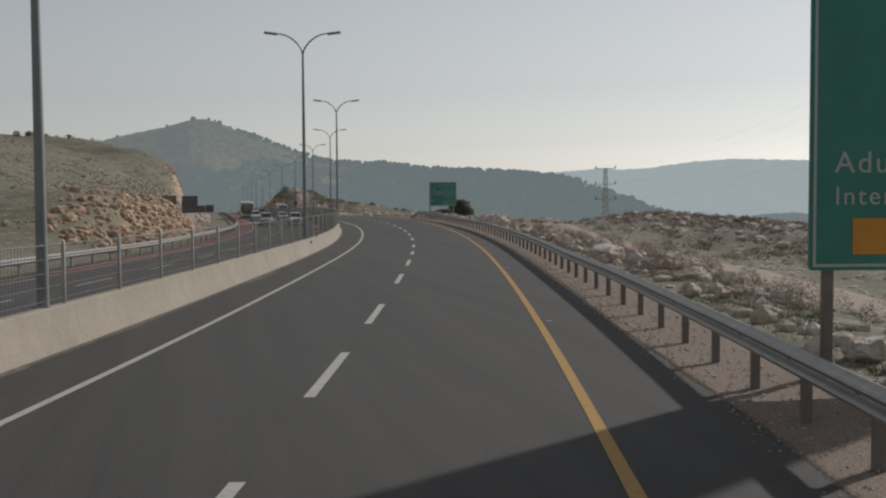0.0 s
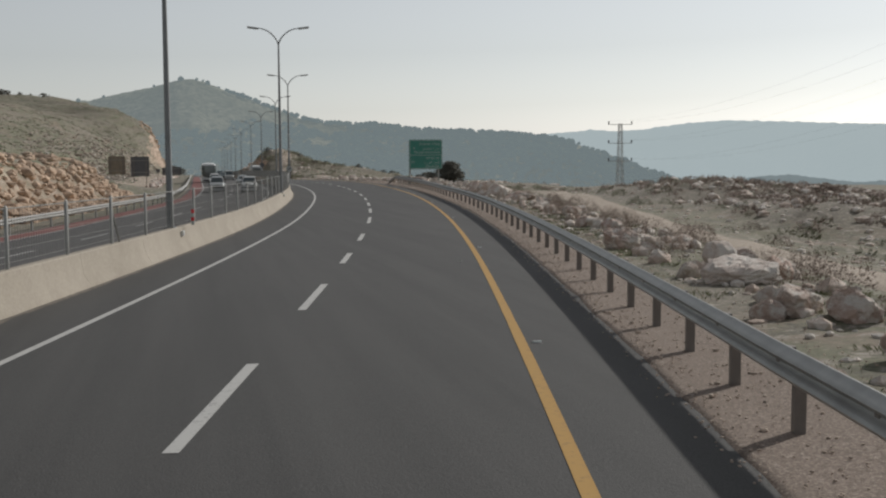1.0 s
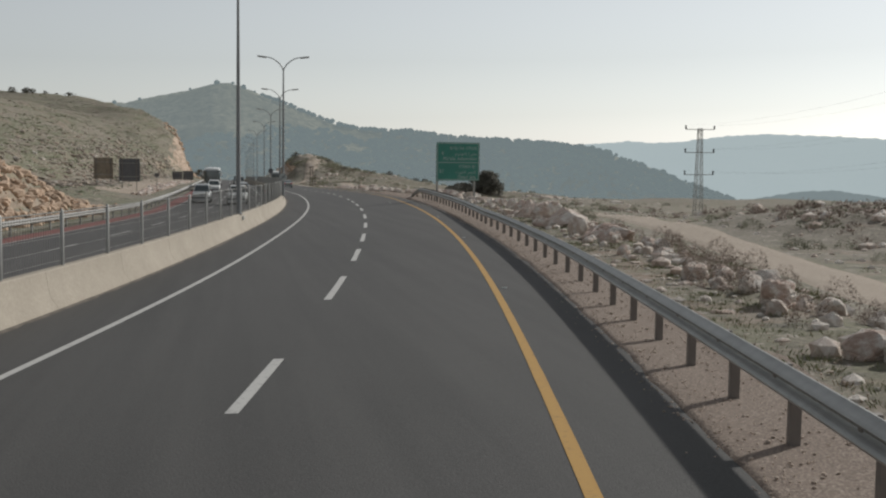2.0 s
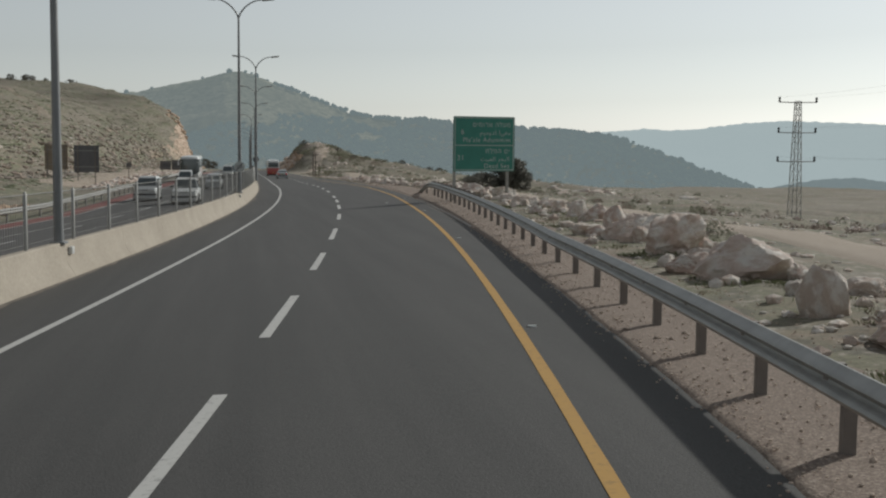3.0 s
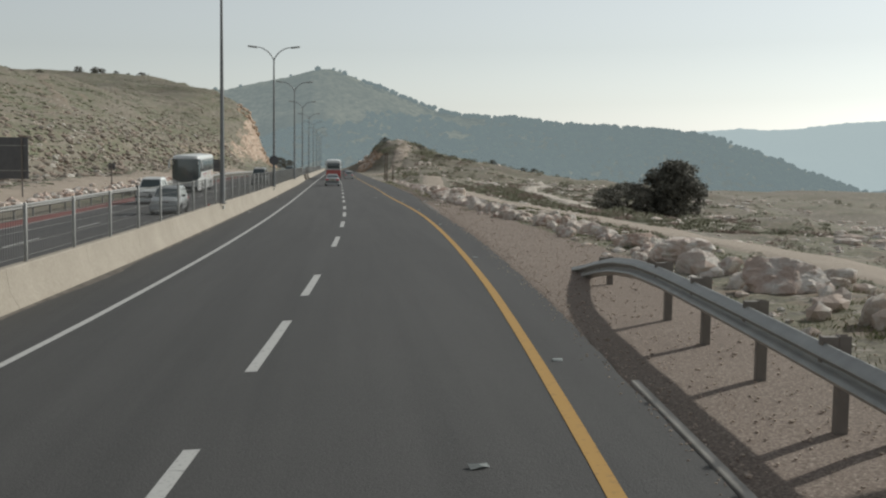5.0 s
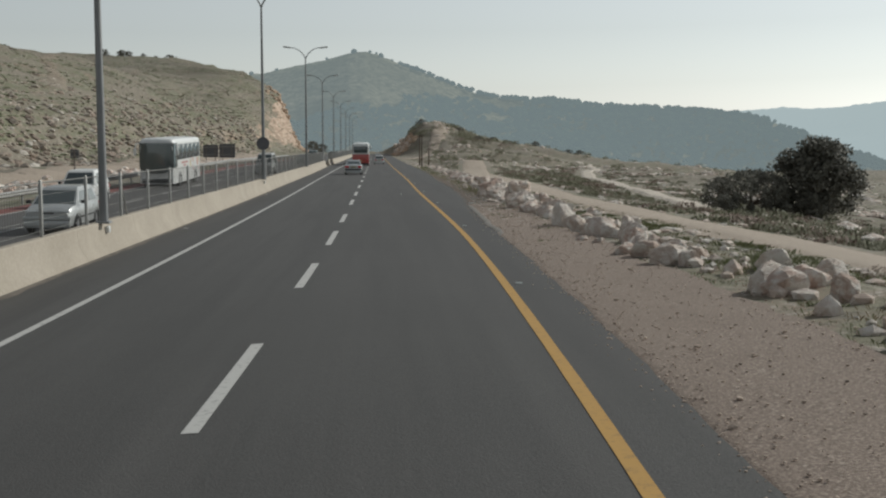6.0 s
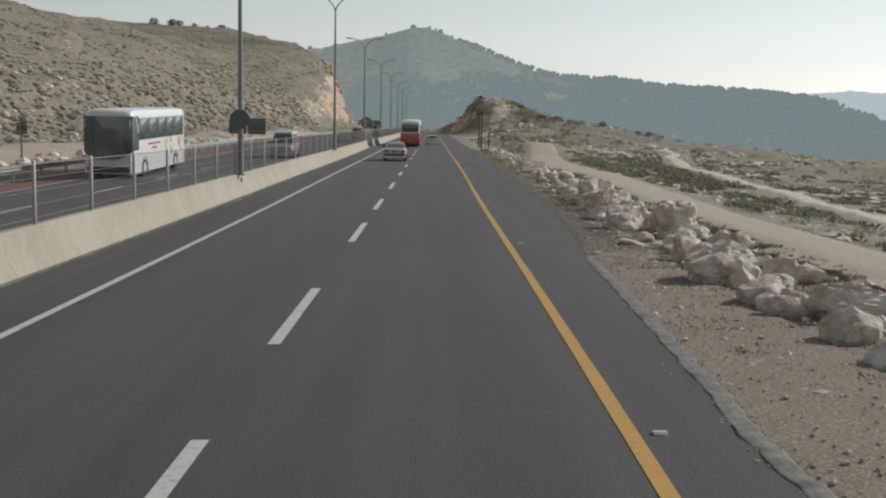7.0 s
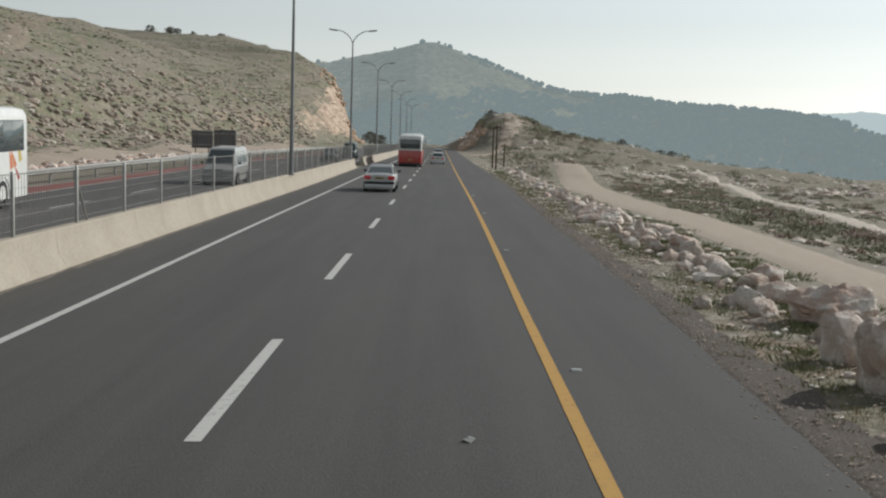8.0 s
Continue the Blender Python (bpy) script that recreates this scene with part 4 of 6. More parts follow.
def boulder_meshes(count, sub):
    out = []
    for k in range(count):
        bm = bmesh.new()
        bmesh.ops.create_icosphere(bm, subdivisions=sub, radius=1)
        cuts = [(Vector((rng.uniform(-1, 1), rng.uniform(-1, 1), rng.uniform(-0.3, 1))).normalized(), rng.uniform(0.55, 0.86)) for _ in range(9)]
        for v in bm.verts:
            c = v.co.normalized()
            r = 0.86 / (abs(c.x) ** 3.4 + abs(c.y) ** 3.4 + abs(c.z) ** 3.4) ** (1 / 3.4)
            for q, d in cuts:
                t = c.dot(q)
                if t > 0.2:
                    r = min(r, d / t)
            w = c * 1.6 + Vector((k * 5.1, 0, 0))
            r *= 1 + 0.09 * noise.fractal(w, 1, 2, 3) + 0.075 * noise.fractal(w * 4, 0.8, 2, 3) + (0.045 * noise.fractal(w * 9, 0.8, 2, 2) - 0.07 * abs(noise.noise(w * 3.3 + Vector((7, 0, 0)))) if sub > 3 else 0)
            v.co = c * (r - 0.05 * abs(noise.noise(w * 2.6)))
        me = bpy.data.meshes.new("boulder")
        bm.to_mesh(me)
        bm.free()
        me.materials.append(ROCK)
        me.polygons.foreach_set("use_smooth", [True] * len(me.polygons))
        me.set_sharp_from_angle(angle=radians(22))
        out.append(me)
    return out


BOULDERS = boulder_meshes(12, 3)
LARGE_BOULDERS = boulder_meshes(10, 4)


def boulder(p, sx, sy, sz, label="pale limestone boulder beside the road", group="roadside boulders", turn=None):
    ob = new("boulder", rng.choice(LARGE_BOULDERS if sx > 0.54 else BOULDERS))
    ob.matrix_world = Matrix.Translation((p[0], p[1], p[2] + sz * 0.42)) @ Euler((rng.uniform(-0.25, 0.25), rng.uniform(-0.25, 0.25), rng.random() * 6.28 if turn is None else turn)).to_matrix().to_4x4() @ Matrix.Diagonal((sx, sy, sz, 1))
    return tagged(ob, label, "boulder", group)


SMALL_ROCKS = []


def roadside_boulders():
    # single large ones: along the road, off it, width and height
    big = [(65.6, 7.6, 1.04, 0.72), (64.0, 8.2, 0.61, 0.46), (59.0, 8.7, 0.78, 0.84), (56.2, 8.2, 1.39, 0.52), (51.2, 7.5, 0.5, 0.36), (51.6, 8.1, 0.88, 0.6), (46.5, 8.6, 0.9, 0.5), (42.0, 9.0, 1.1, 0.45),
           (71.5, 8.4, 0.8, 0.6), (76.0, 8.2, 0.7, 0.5), (82.0, 8.7, 0.9, 0.6), (87.5, 8.5, 0.7, 0.5), (93.0, 8.9, 0.6, 0.4),
           (114.3, 8.3, 1.5, 1.0), (109.0, 8.3, 1.7, 0.97), (104.0, 8.1, 0.76, 0.99), (101.4, 8.6, 1.75, 0.7), (98.9, 8.4, 0.7, 0.5),
           (139.2, 8.4, 1.07, 0.68), (133.2, 8.9, 0.66, 0.66), (129.9, 8.9, 0.75, 0.75), (126.5, 9.0, 0.94, 0.73), (123.2, 8.9, 0.71, 0.83), (119.2, 8.4, 1.64, 0.97), (117.6, 8.4, 0.52, 0.48), (117.3, 7.0, 0.35, 0.22),
           (165.4, 8.2, 1.35, 0.58), (159.3, 8.4, 1.4, 0.66), (154.7, 8.9, 0.64, 0.64), (151.6, 9.1, 1.22, 0.77), (144.2, 8.4, 0.93, 0.56), (186.3, 6.9, 0.7, 0.5), (177.5, 8.0, 0.94, 0.4), (169.6, 8.4, 1.06, 0.53), (163.0, 8.0, 0.8, 0.6), (161.8, 10.4, 0.77, 0.35), (173.5, 8.1, 0.7, 0.45), (181.5, 7.5, 0.7, 0.45),
           (201.7, 6.7, 0.37, 0.35), (197.8, 6.6, 0.74, 0.74), (195.6, 6.7, 0.57, 0.41), (193.6, 6.9, 0.64, 0.58), (191.7, 7.3, 0.7, 0.62), (189.5, 7.0, 0.4, 0.37),
           (220.8, 7.2, 0.93, 0.59), (208.7, 6.5, 1.16, 0.87), (206.2, 6.7, 0.77, 0.52), (204.8, 7.5, 1.13, 0.64), (203.1, 6.9, 0.72, 0.47), (211.8, 6.8, 0.8, 0.5),
           (226.8, 7.2, 1.47, 1.0), (222.6, 6.7, 1.0, 0.49), (219.3, 6.8, 0.96, 0.75), (217.0, 7.4, 1.2, 1.03), (214.9, 6.3, 0.68, 0.14),
           (258.0, 7.7, 1.63, 0.71), (252.5, 8.3, 0.3, 0.63), (246.0, 8.3, 1.03, 0.51), (242.5, 8.2, 0.85, 0.4), (240.0, 8.8, 0.59, 0.42), (234.2, 7.9, 1.26, 0.8), (229.3, 7.2, 1.0, 1.02), (231.2, 7.4, 0.8, 0.7), (236.0, 6.6, 0.29, 0.25), (236.6, 7.2, 0.3, 0.2), (249.5, 7.9, 0.7, 0.4), (263.0, 8.0, 0.9, 0.5), (269.0, 8.2, 1.0, 0.5), (276.0, 8.4, 0.9, 0.5)]
    for s, o, w, h in big:
        boulder(beside(s, o + (0.25 if w > 1.15 else 0.05)), w / 1.6, w / 1.75, h / 1.5, turn=heading_at(s) + rng.uniform(-0.4, 0.4))
    # the loose row along the track
    s = 14.0
    while s < 345:
        lo, hi = (7.6, 10.2) if s < 160 else ((7.2, 8.6) if s < 186 else (6.6, 8.3))
        for _ in range(rng.choice((3, 4)) if s < 260 else 2):
            o = rng.uniform(lo, hi) + (0.4 + (s - 226) * 0.018 if s > 226 else 0)
            r = rng.uniform(0.1, 0.3) if rng.random() < 0.86 else rng.uniform(0.28, 0.42)
            size = (r * rng.uniform(0.9, 1.5), r * rng.uniform(0.8, 1.2), r * rng.uniform(0.65, 1.0))
            place = beside(s + rng.uniform(-0.7, 0.7), o)
            if r > 0.26:
                boulder(place, *size)
            else:
                SMALL_ROCKS.append((place + Vector((0, 0, r * 0.25)), size, rng.random() * 6))
        s += rng.uniform(1.0, 1.9)
    # two stones on the bare verge
    boulder(beside(192.2, 6.2), 0.22, 0.16, 0.12, "small pale stone on the gravel verge", "loose stones")
    boulder(beside(191.3, 6.5), 0.2, 0.18, 0.13, "small pale stone on the gravel verge", "loose stones")


roadside_boulders()


def rock_heap():
    heap, bank = [], []
    for _ in range(1300):
        s = rng.uniform(90, 170)
        o = -20.8 - abs(rng.gauss(0, 3.4))
        r = rng.uniform(0.12, 0.6) * rng.uniform(0.5, 1)
        heap.append((beside(s, o) + Vector((0, 0, r * 0.3)), (r * rng.uniform(0.9, 1.7), r, r * rng.uniform(0.6, 0.9)), rng.random() * 6))
    for _ in range(420):
        s = rng.uniform(215, 420)
        o = -22.2 - abs(rng.gauss(0, 0.9))
        r = rng.uniform(0.12, 0.45)
        bank.append((beside(s, o) + Vector((0, 0, r * 0.3)), (r * 1.3, r, r * 0.8), rng.random() * 6))
    for _ in range(260):
        y = rng.uniform(640, 775)
        x = float(np.interp(y, ROAD_Y, ROAD_X)) - rng.uniform(27, 44)
        r = rng.uniform(0.3, 1.3)
        heap.append((Vector((x, y, ground_z(x, y))), (r * 1.3, r, r * 0.9), rng.random() * 6))
    for _ in range(160):
        y = rng.uniform(585, 660)
        x = float(np.interp(y, ROAD_Y, ROAD_X)) + rng.uniform(8.5, 17)
        r = rng.uniform(0.3, 1.0)
        heap.append((Vector((x, y, ground_z(x, y))), (r * 1.3, r, r * 0.9), rng.random() * 6))
    scatter("rock_heap", heap, RUSTY_ROCK, "rusty pale quarry rock in a blasted heap", "rocks")
    scatter("stone_bank", bank, ROCK, "pale stones in a low bank across the road", "stones")


rock_heap()


def ground_cover():
    stones, gravel, grass, dry, shrubs, brown, bushes, patches, rubble, hill_stones, edge_grass = list(SMALL_ROCKS), [], [], [], [], [], [], [], [], [], []
    for _ in range(5200):
        s, o = rng.uniform(8, 400), 7.0 + abs(rng.gauss(0, 9 + 16 * rng.random()))
        if on_track(s, o):
            continue
        p, r = beside(s, o), rng.uniform(0.04, 0.16)
        stones.append((p, (r * 1.4, r, r * 0.7), rng.random() * 6))
    for _ in range(12000):
        s = rng.uniform(8, 280)
        e = right_edge(s)
        o = e + 0.15 + rng.random() ** 1.3 * (7.6 - e)
        p, r = spot(s, o, verge_up(s, o) + 0.015), rng.uniform(0.008, 0.02) * (2.0 if rng.random() < 0.04 else 1)
        gravel.append((p, (r * 1.3, r, r * 0.7), rng.random() * 6))
    for _ in range(5200):
        s = rng.uniform(10, 262)
        o = crumble(s) + rng.gauss(0.04, 0.13)
        r = rng.uniform(0.005, 0.016)
        gravel.append((spot(s, o, 0.004 if o < right_edge(s) else verge_up(s, o) + 0.015), (r * 1.4, r, r * 0.7), rng.random() * 6))
    for _ in range(7000):
        s, o = rng.uniform(14, 360), 6.9 + abs(rng.gauss(0, 5.0))
        if on_track(s, o) or noise.noise(Vector((s * 0.12, o * 0.3, 4))) < -0.05:
            continue
        (grass if rng.random() < 0.72 else dry).append((beside(s, o), rng.uniform(0.15, 0.45), rng.uniform(0.025, 0.085)))
    for _ in range(3400):
        s, o = rng.uniform(10, 480), 9.4 + abs(rng.gauss(0, 30))
        r = rng.uniform(0.12, 0.5) * (0.6 if o < 12 else 1)
        if on_track(s, o) or noise.noise(Vector((s * 0.05, o * 0.08, 9))) < -0.15:
            continue
        (shrubs if rng.random() < 0.65 else brown).append((beside(s, o), r * 1.2, r * 0.9, 260 if o < 18 else 60))
    for _ in range(120):
        s, o = rng.uniform(30, 104), rng.uniform(8.3, 11.2)
        r = rng.uniform(0.22, 0.55)
        brown.append((beside(s, o), r, r * 1.2, 420))
    for _ in range(3000):
        x, y = rng.gauss(53, 9), rng.gauss(92, 18)
        if x - float(np.interp(y, ROAD_Y, ROAD_X)) < 19:
            continue
        r = rng.uniform(0.1, 0.42)
        if rng.random() < 0.4:
            stones.append((Vector((x, y, ground_z(x, y) + r * 0.15)), (r * 1.3, r, r * 0.7), rng.random() * 6))
        else:
            brown.append((Vector((x, y, ground_z(x, y))), r * 1.5, r * 1.1, 60))
    # broken ledges on the slope beyond the track, and stones, gravel and grass along the late verge
    for _ in range(5000):
        s, o = rng.uniform(170, 420), rng.uniform(12, 75)
        if on_track(s, o) or noise.noise(Vector((s * 0.07, o * 0.16, 21))) < 0.12:
            continue
        r = rng.uniform(0.12, 0.55) * (0.6 if o < 18 else 1)
        stones.append((beside(s, o), (r * 1.6, r, r * 0.6), rng.random() * 6))
    for _ in range(2600):
        s = rng.uniform(200, 330)
        o = right_edge(s) + 0.25 + rng.random() ** 0.8 * 2.6
        p, r = beside(s, o), rng.uniform(0.02, 0.075)
        k = rng.random()
        if k < 0.35:
            stones.append((p + Vector((0, 0, 0.02)), (r * 1.4, r, r * 0.8), rng.random() * 6))
        elif o > right_edge(s) + 0.5 and noise.noise(Vector((s * 0.35, o * 0.6, 3))) > -0.1:
            (grass if k < 0.85 else dry).append((p + Vector((0, 0, 0.02)), rng.uniform(0.12, 0.4), rng.uniform(0.02, 0.065)))
    # green patches and bright rubble among the late boulders
    for _ in range(1500):
        s = rng.uniform(192, 345)
        o = right_edge(s) + 0.7 + rng.random() * (9.6 - right_edge(s))
        if on_track(s, o) or noise.noise(Vector((s * 0.3, o * 0.5, 33))) < -0.02:
            continue
        patches.append((beside(s, o), rng.uniform(0.2, 0.5), rng.uniform(0.04, 0.09)))
    for _ in range(1100):
        s = rng.uniform(40, 300)
        o = rng.uniform(7.4, 10.0) if s < 205 else right_edge(s) + 0.6 + rng.random() * 3.0
        r = rng.uniform(0.025, 0.075)
        rubble.append((beside(s, o) + Vector((0, 0, r * 0.3)), (r * 1.4, r, r * 0.7), rng.random() * 6))
    for _ in range(1200):
        s, o = rng.uniform(18, 190), rng.uniform(7.2, 11.0)
        if on_track(s, o) or noise.noise(Vector((s * 0.25, o * 0.5, 13))) < 0.0:
            continue
        patches.append((beside(s, o), rng.uniform(0.2, 0.5), rng.uniform(0.04, 0.09)))
    # darker scrub and rubble on the slope beyond the track
    for _ in range(260):
        s, o = rng.uniform(180, 430), 15.5 + abs(rng.gauss(0, 24))
        if on_track(s, o) or noise.noise(Vector((s * 0.045, o * 0.09, 51))) < -0.3:
            continue
        r = rng.uniform(0.2, 0.75)
        (shrubs if rng.random() < 0.6 else brown).append((beside(s, o), r * 1.5, r * 0.7, 110))
    # grass that creeps to the edge of the asphalt
    for _ in range(520):
        s = rng.uniform(222, 345)
        o = right_edge(s) + 0.3 + abs(rng.gauss(0, 1.0))
        if noise.noise(Vector((s * 0.22, o * 0.5, 61))) > -0.12:
            edge_grass.append((beside(s, o) + Vector((0, 0, 0.03)), rng.uniform(0.15, 0.5), rng.uniform(0.02, 0.06)))
    # scrub and stones on the mound ahead
    for _ in range(2600):
        x, y = rng.uniform(44, 190), rng.uniform(430, 740)
        r = rng.uniform(0.2, 0.9)
        z = ground_z(x, y)
        if noise.noise(Vector((x * 0.04, y * 0.03, 2))) > -0.1:
            if rng.random() < 0.4:
                stones.append((Vector((x, y, z)), (r * 1.5, r, r * 0.6), rng.random() * 6))
            else:
                shrubs.append((Vector((x, y, z)), r * 1.5, r * 1.2, 40))
    # rock outcrop, green hollow and dark bushes on the mound's flank towards the road
    for x, y, across, along, big, kind in ((40.5, 618, 1.6, 16, 1.0, "rock"), (39.2, 655, 1.4, 20, 1.3, "rock"), (41.5, 562, 1.3, 14, 0.5, "green"), (63, 576, 5, 4, 1.3, "bush"), (68, 590, 6, 5, 1.5, "bush"), (61, 612, 5, 6, 1.3, "bush"), (58, 545, 6, 4, 1.0, "bush"), (47, 598, 2, 7, 1.1, "bush"), (43, 632, 1.6, 6, 1.4, "bush"), (75, 560, 6, 6, 1.3, "bush"), (55, 520, 5, 4, 0.7, "brown"), (66, 548, 7, 4, 0.9, "brown")):
        for _ in range(26):
            px, py, r = rng.gauss(x, across), rng.gauss(y, along), big * rng.uniform(0.35, 1.0)
            place = Vector((px, py, ground_z(px, py)))
            if kind == "rock":
                stones.append((place + Vector((0, 0, r * 0.2)), (r * 1.2, r * 1.5, r), rng.random() * 6))
            else:
                (brown if kind == "brown" else shrubs).append((place, r * 1.3, r * (0.5 if kind == "green" else 1.2), 110))
    # the stony hillside across the road: loose stones and scrub, and ledges of stone that follow its contours
    for _ in range(44000):
        y = rng.uniform(180, 900)
        x = float(np.interp(y, ROAD_Y, ROAD_X)) - 27 - abs(rng.gauss(0, 75))
        z = ground_z(x, y)
        r = rng.uniform(0.08, 0.3) * (0.5 + 0.6 * rng.random())
        if noise.noise(Vector((x * 0.03, y * 0.03, z * 0.4))) > -0.2:
            if rng.random() < 0.4:
                hill_stones.append((Vector((x, y, z)), (r * 1.5, r, r * 0.55), rng.random() * 6))
            else:
                bushes.append((Vector((x, y, z + r * 0.1)), (r * 1.9, r * 1.9, r * 0.5), rng.random() * 6))
    for _ in range(3000):
        y = rng.uniform(190, 760)
        x = float(np.interp(y, ROAD_Y, ROAD_X)) - 30 - abs(rng.gauss(0, 60))
        z = ground_z(x, y)
        if noise.noise(Vector((x * 0.02, y * 0.02, z * 0.25))) < -0.05:
            continue
        green = rng.random() < 0.45
        for k in range(rng.randrange(3, 10)):
            # step along the slope, back to the height of the ledge
            y += rng.uniform(0.7, 1.6)
            for _ in range(2):
                rise = ground_z(x - 0.5, y) - ground_z(x + 0.5, y)
                if abs(rise) > 0.02:
                    x += max(-1.5, min(1.5, (ground_z(x, y) - z) / rise))
            r = rng.uniform(0.1, 0.3)
            if green:
                bushes.append((Vector((x, y, ground_z(x, y))), (r * 1.6, r * 3.0, r * 0.5), rng.uniform(-0.2, 0.2)))
            else:
                hill_stones.append((Vector((x, y, ground_z(x, y))), (r, r * 2.6, r * 0.6), rng.uniform(-0.2, 0.2)))
    for _ in range(2200):
        y = rng.uniform(215, 520)
        x = float(np.interp(y, ROAD_Y, ROAD_X)) - 31 - abs(rng.gauss(0, 8))
        r = rng.uniform(0.15, 0.6)
        hill_stones.append((Vector((x, y, ground_z(x, y))), (r * 1.2, r * 1.5, r * 0.7), rng.random() * 6))
    # grass and broken stone between the boulders and the track, and low scrub over the slope beyond
    dice = random.Random(71)
    for _ in range(900):
        s = dice.uniform(183, 262)
        o = dice.uniform(7.6, track_off(s) - 1.95)
        if noise.noise(Vector((s * 0.3, o * 0.6, 77))) < -0.12:
            continue
        if dice.random() < 0.3:
            r = dice.uniform(0.04, 0.16)
            stones.append((beside(s, o) + Vector((0, 0, r * 0.2)), (r * 1.6, r, r * 0.5), dice.random() * 6))
        else:
            patches.append((beside(s, o), dice.uniform(0.2, 0.55), dice.uniform(0.05, 0.12)))
    for _ in range(1800):
        s = dice.uniform(185, 330)
        o = track_off(s) + 2.3 + abs(dice.gauss(0, 13))
        if on_track(s, o) or noise.noise(Vector((s * 0.1, o * 0.16, 83))) < -0.3:
            continue
        r = dice.uniform(0.15, 0.5)
        (shrubs if dice.random() < 0.75 else brown).append((beside(s, o), r * 1.6, r * 0.45, 70))
    scatter("hillside_stones", hill_stones, HILL_STONE, "weathered limestone blocks in ledges on the hillside", "stones")
    scatter("loose_stones", stones, ROCK, "loose pale stones strewn over the soil", "stones")
    scatter("hillside_scrub", bushes, HILL_SCRUB, "low grey-green scrub over the stony hillside", "shrubs")
    tufts("edge_grass", edge_grass, EDGE_GRASS, "short yellowish grass along the edge of the asphalt", 34)
    tufts("grass_patches", patches, GRASS, "short green grass between the boulders", 60)
    scatter("white_rubble", rubble, WHITE_STONE, "broken white stones between the boulders", "stones")
    scatter("gravel", gravel, PALE_GRAVEL, "fine gravel strewn along the verge", "gravel")
    leafy("low_shrubs", shrubs, SHRUB, "low grey-green thorn shrubs on the soil")
    leafy("brown_shrubs", brown, BROWN_SHRUB, "dry brown thorn shrubs among the stones")
    tufts("grass_tufts", grass, GRASS, "sparse green grass tufts between the stones")
    tufts("dry_grass", dry, DRY_GRASS, "dry straw-coloured stalks between the stones")


ground_cover()


def draped(name, pts, width, mat, label, up=0.05):
    verts, faces = [], []
    fine = []
    for (x0, y0), (x1, y1) in zip(pts, pts[1:]):
        n = max(2, int(math.hypot(x1 - x0, y1 - y0) / 1.0))
        fine += [(x0 + (x1 - x0) * k / n, y0 + (y1 - y0) * k / n) for k in range(n)]
    cols = 7
    for i, (x, y) in enumerate(fine):
        a, c = fine[max(0, i - 1)], fine[min(len(fine) - 1, i + 1)]
        d = Vector((c[0] - a[0], c[1] - a[1])).normalized()
        w = (width(y) if callable(width) else width) * (1 + 0.15 * noise.noise(Vector((i * 0.13, 2, 0))))
        for j in range(cols):
            k = (j / (cols - 1) - 0.5) * w
            px, py = x + d.y * k, y - d.x * k
            at_rim = j in (0, cols - 1) or i in (0, len(fine) - 1)
            verts.append((px, py, ground_z(px, py) + (-0.08 - up if at_rim else up)))
    for i in range(len(fine) - 1):
        for j in range(cols - 1):
            q = i * cols + j
            faces.append((q, q + 1, q + 1 + cols, q + cols))
    ob = mesh_object(name, verts, faces, mat, flat=False)
    return tagged(ob, label, "dirt track", kind="structure")


def track_line():
    return [tuple(spot(s, track_off(s)).xy) for s in range(16, 353, 4)]


draped("dirt_track", track_line(), lambda y: float(np.interp(y, [60, 120, 200, 235, 252, 270, 300, 330], [3.3, 3.5, 3.7, 4.0, 4.4, 5.2, 4.8, 4.2])), TRACK_DIRT, "pale unpaved track beyond the boulders", 0.06)
draped("dirt_track_far", FAR_TRACK, 2.5, TRACK_PALE, "narrow pale track crossing the slope", 0.14)
draped("dirt_track_mound", [(36.5, 474), (38.6, 490), (43, 508), (46, 530), (49.6, 566), (53, 600), (57, 640)], lambda y: float(np.interp(y, [474, 490, 520, 560, 600, 640], [3.0, 4.5, 4.0, 5.5, 8.0, 9.0])), TRACK_DIRT, "pale track climbing the mound", 0.15)


draped("dirt_track_hill", [(-21, 347), (-27, 368), (-35, 392), (-44, 425), (-52, 458), (-60, 492)], 4.0, HILL_DUST, "worn dusty track straight up the hillside", 0.08)


def broken_slabs():
    """Broken edge of the old paving beside the track."""
    for k in range(24):
        s = 191 + k * 0.95 + rng.uniform(-0.3, 0.3)
        p = beside(s, track_off(s) - 1.7 - rng.uniform(0, 0.4))
        bm = bmesh.new()
        n = rng.choice((5, 6, 7))
        ring = [(math.cos(6.283 * i / n + rng.uniform(-0.3, 0.3)) * rng.uniform(0.2, 0.45), math.sin(6.283 * i / n + rng.uniform(-0.3, 0.3)) * rng.uniform(0.3, 0.75)) for i in range(n)]
        top = [bm.verts.new((x, y, 0.05)) for x, y in ring]
        low = [bm.verts.new((x * 1.05, y * 1.05, -0.1)) for x, y in ring]
        bm.faces.new(top)
        bm.faces.new(low[::-1])
        for i in range(n):
            bm.faces.new((top[i], low[i], low[(i + 1) % n], top[(i + 1) % n]))
        ob = part("asphalt_slab", bm, TRACK_DIRT, None, flat=True)
        ob.matrix_world = Matrix.Translation(p) @ Euler((rng.uniform(-0.06, 0.06), rng.uniform(-0.1, 0.1), rng.uniform(-0.3, 0.3))).to_matrix().to_4x4()
        tagged(ob, "broken pale paving slab at the edge of the track", "paving slab", "broken paving")


broken_slabs()


def sand_strip():
    """Bare sandy ground between the far carriageway and the stony hill."""
    draped("sand_strip", [tuple(spot(s, -26.5).xy) for s in range(216, 470, 6)], 8.0, TRACK_DIRT, "bare sandy strip at the foot of the hill", 0.06)


sand_strip()


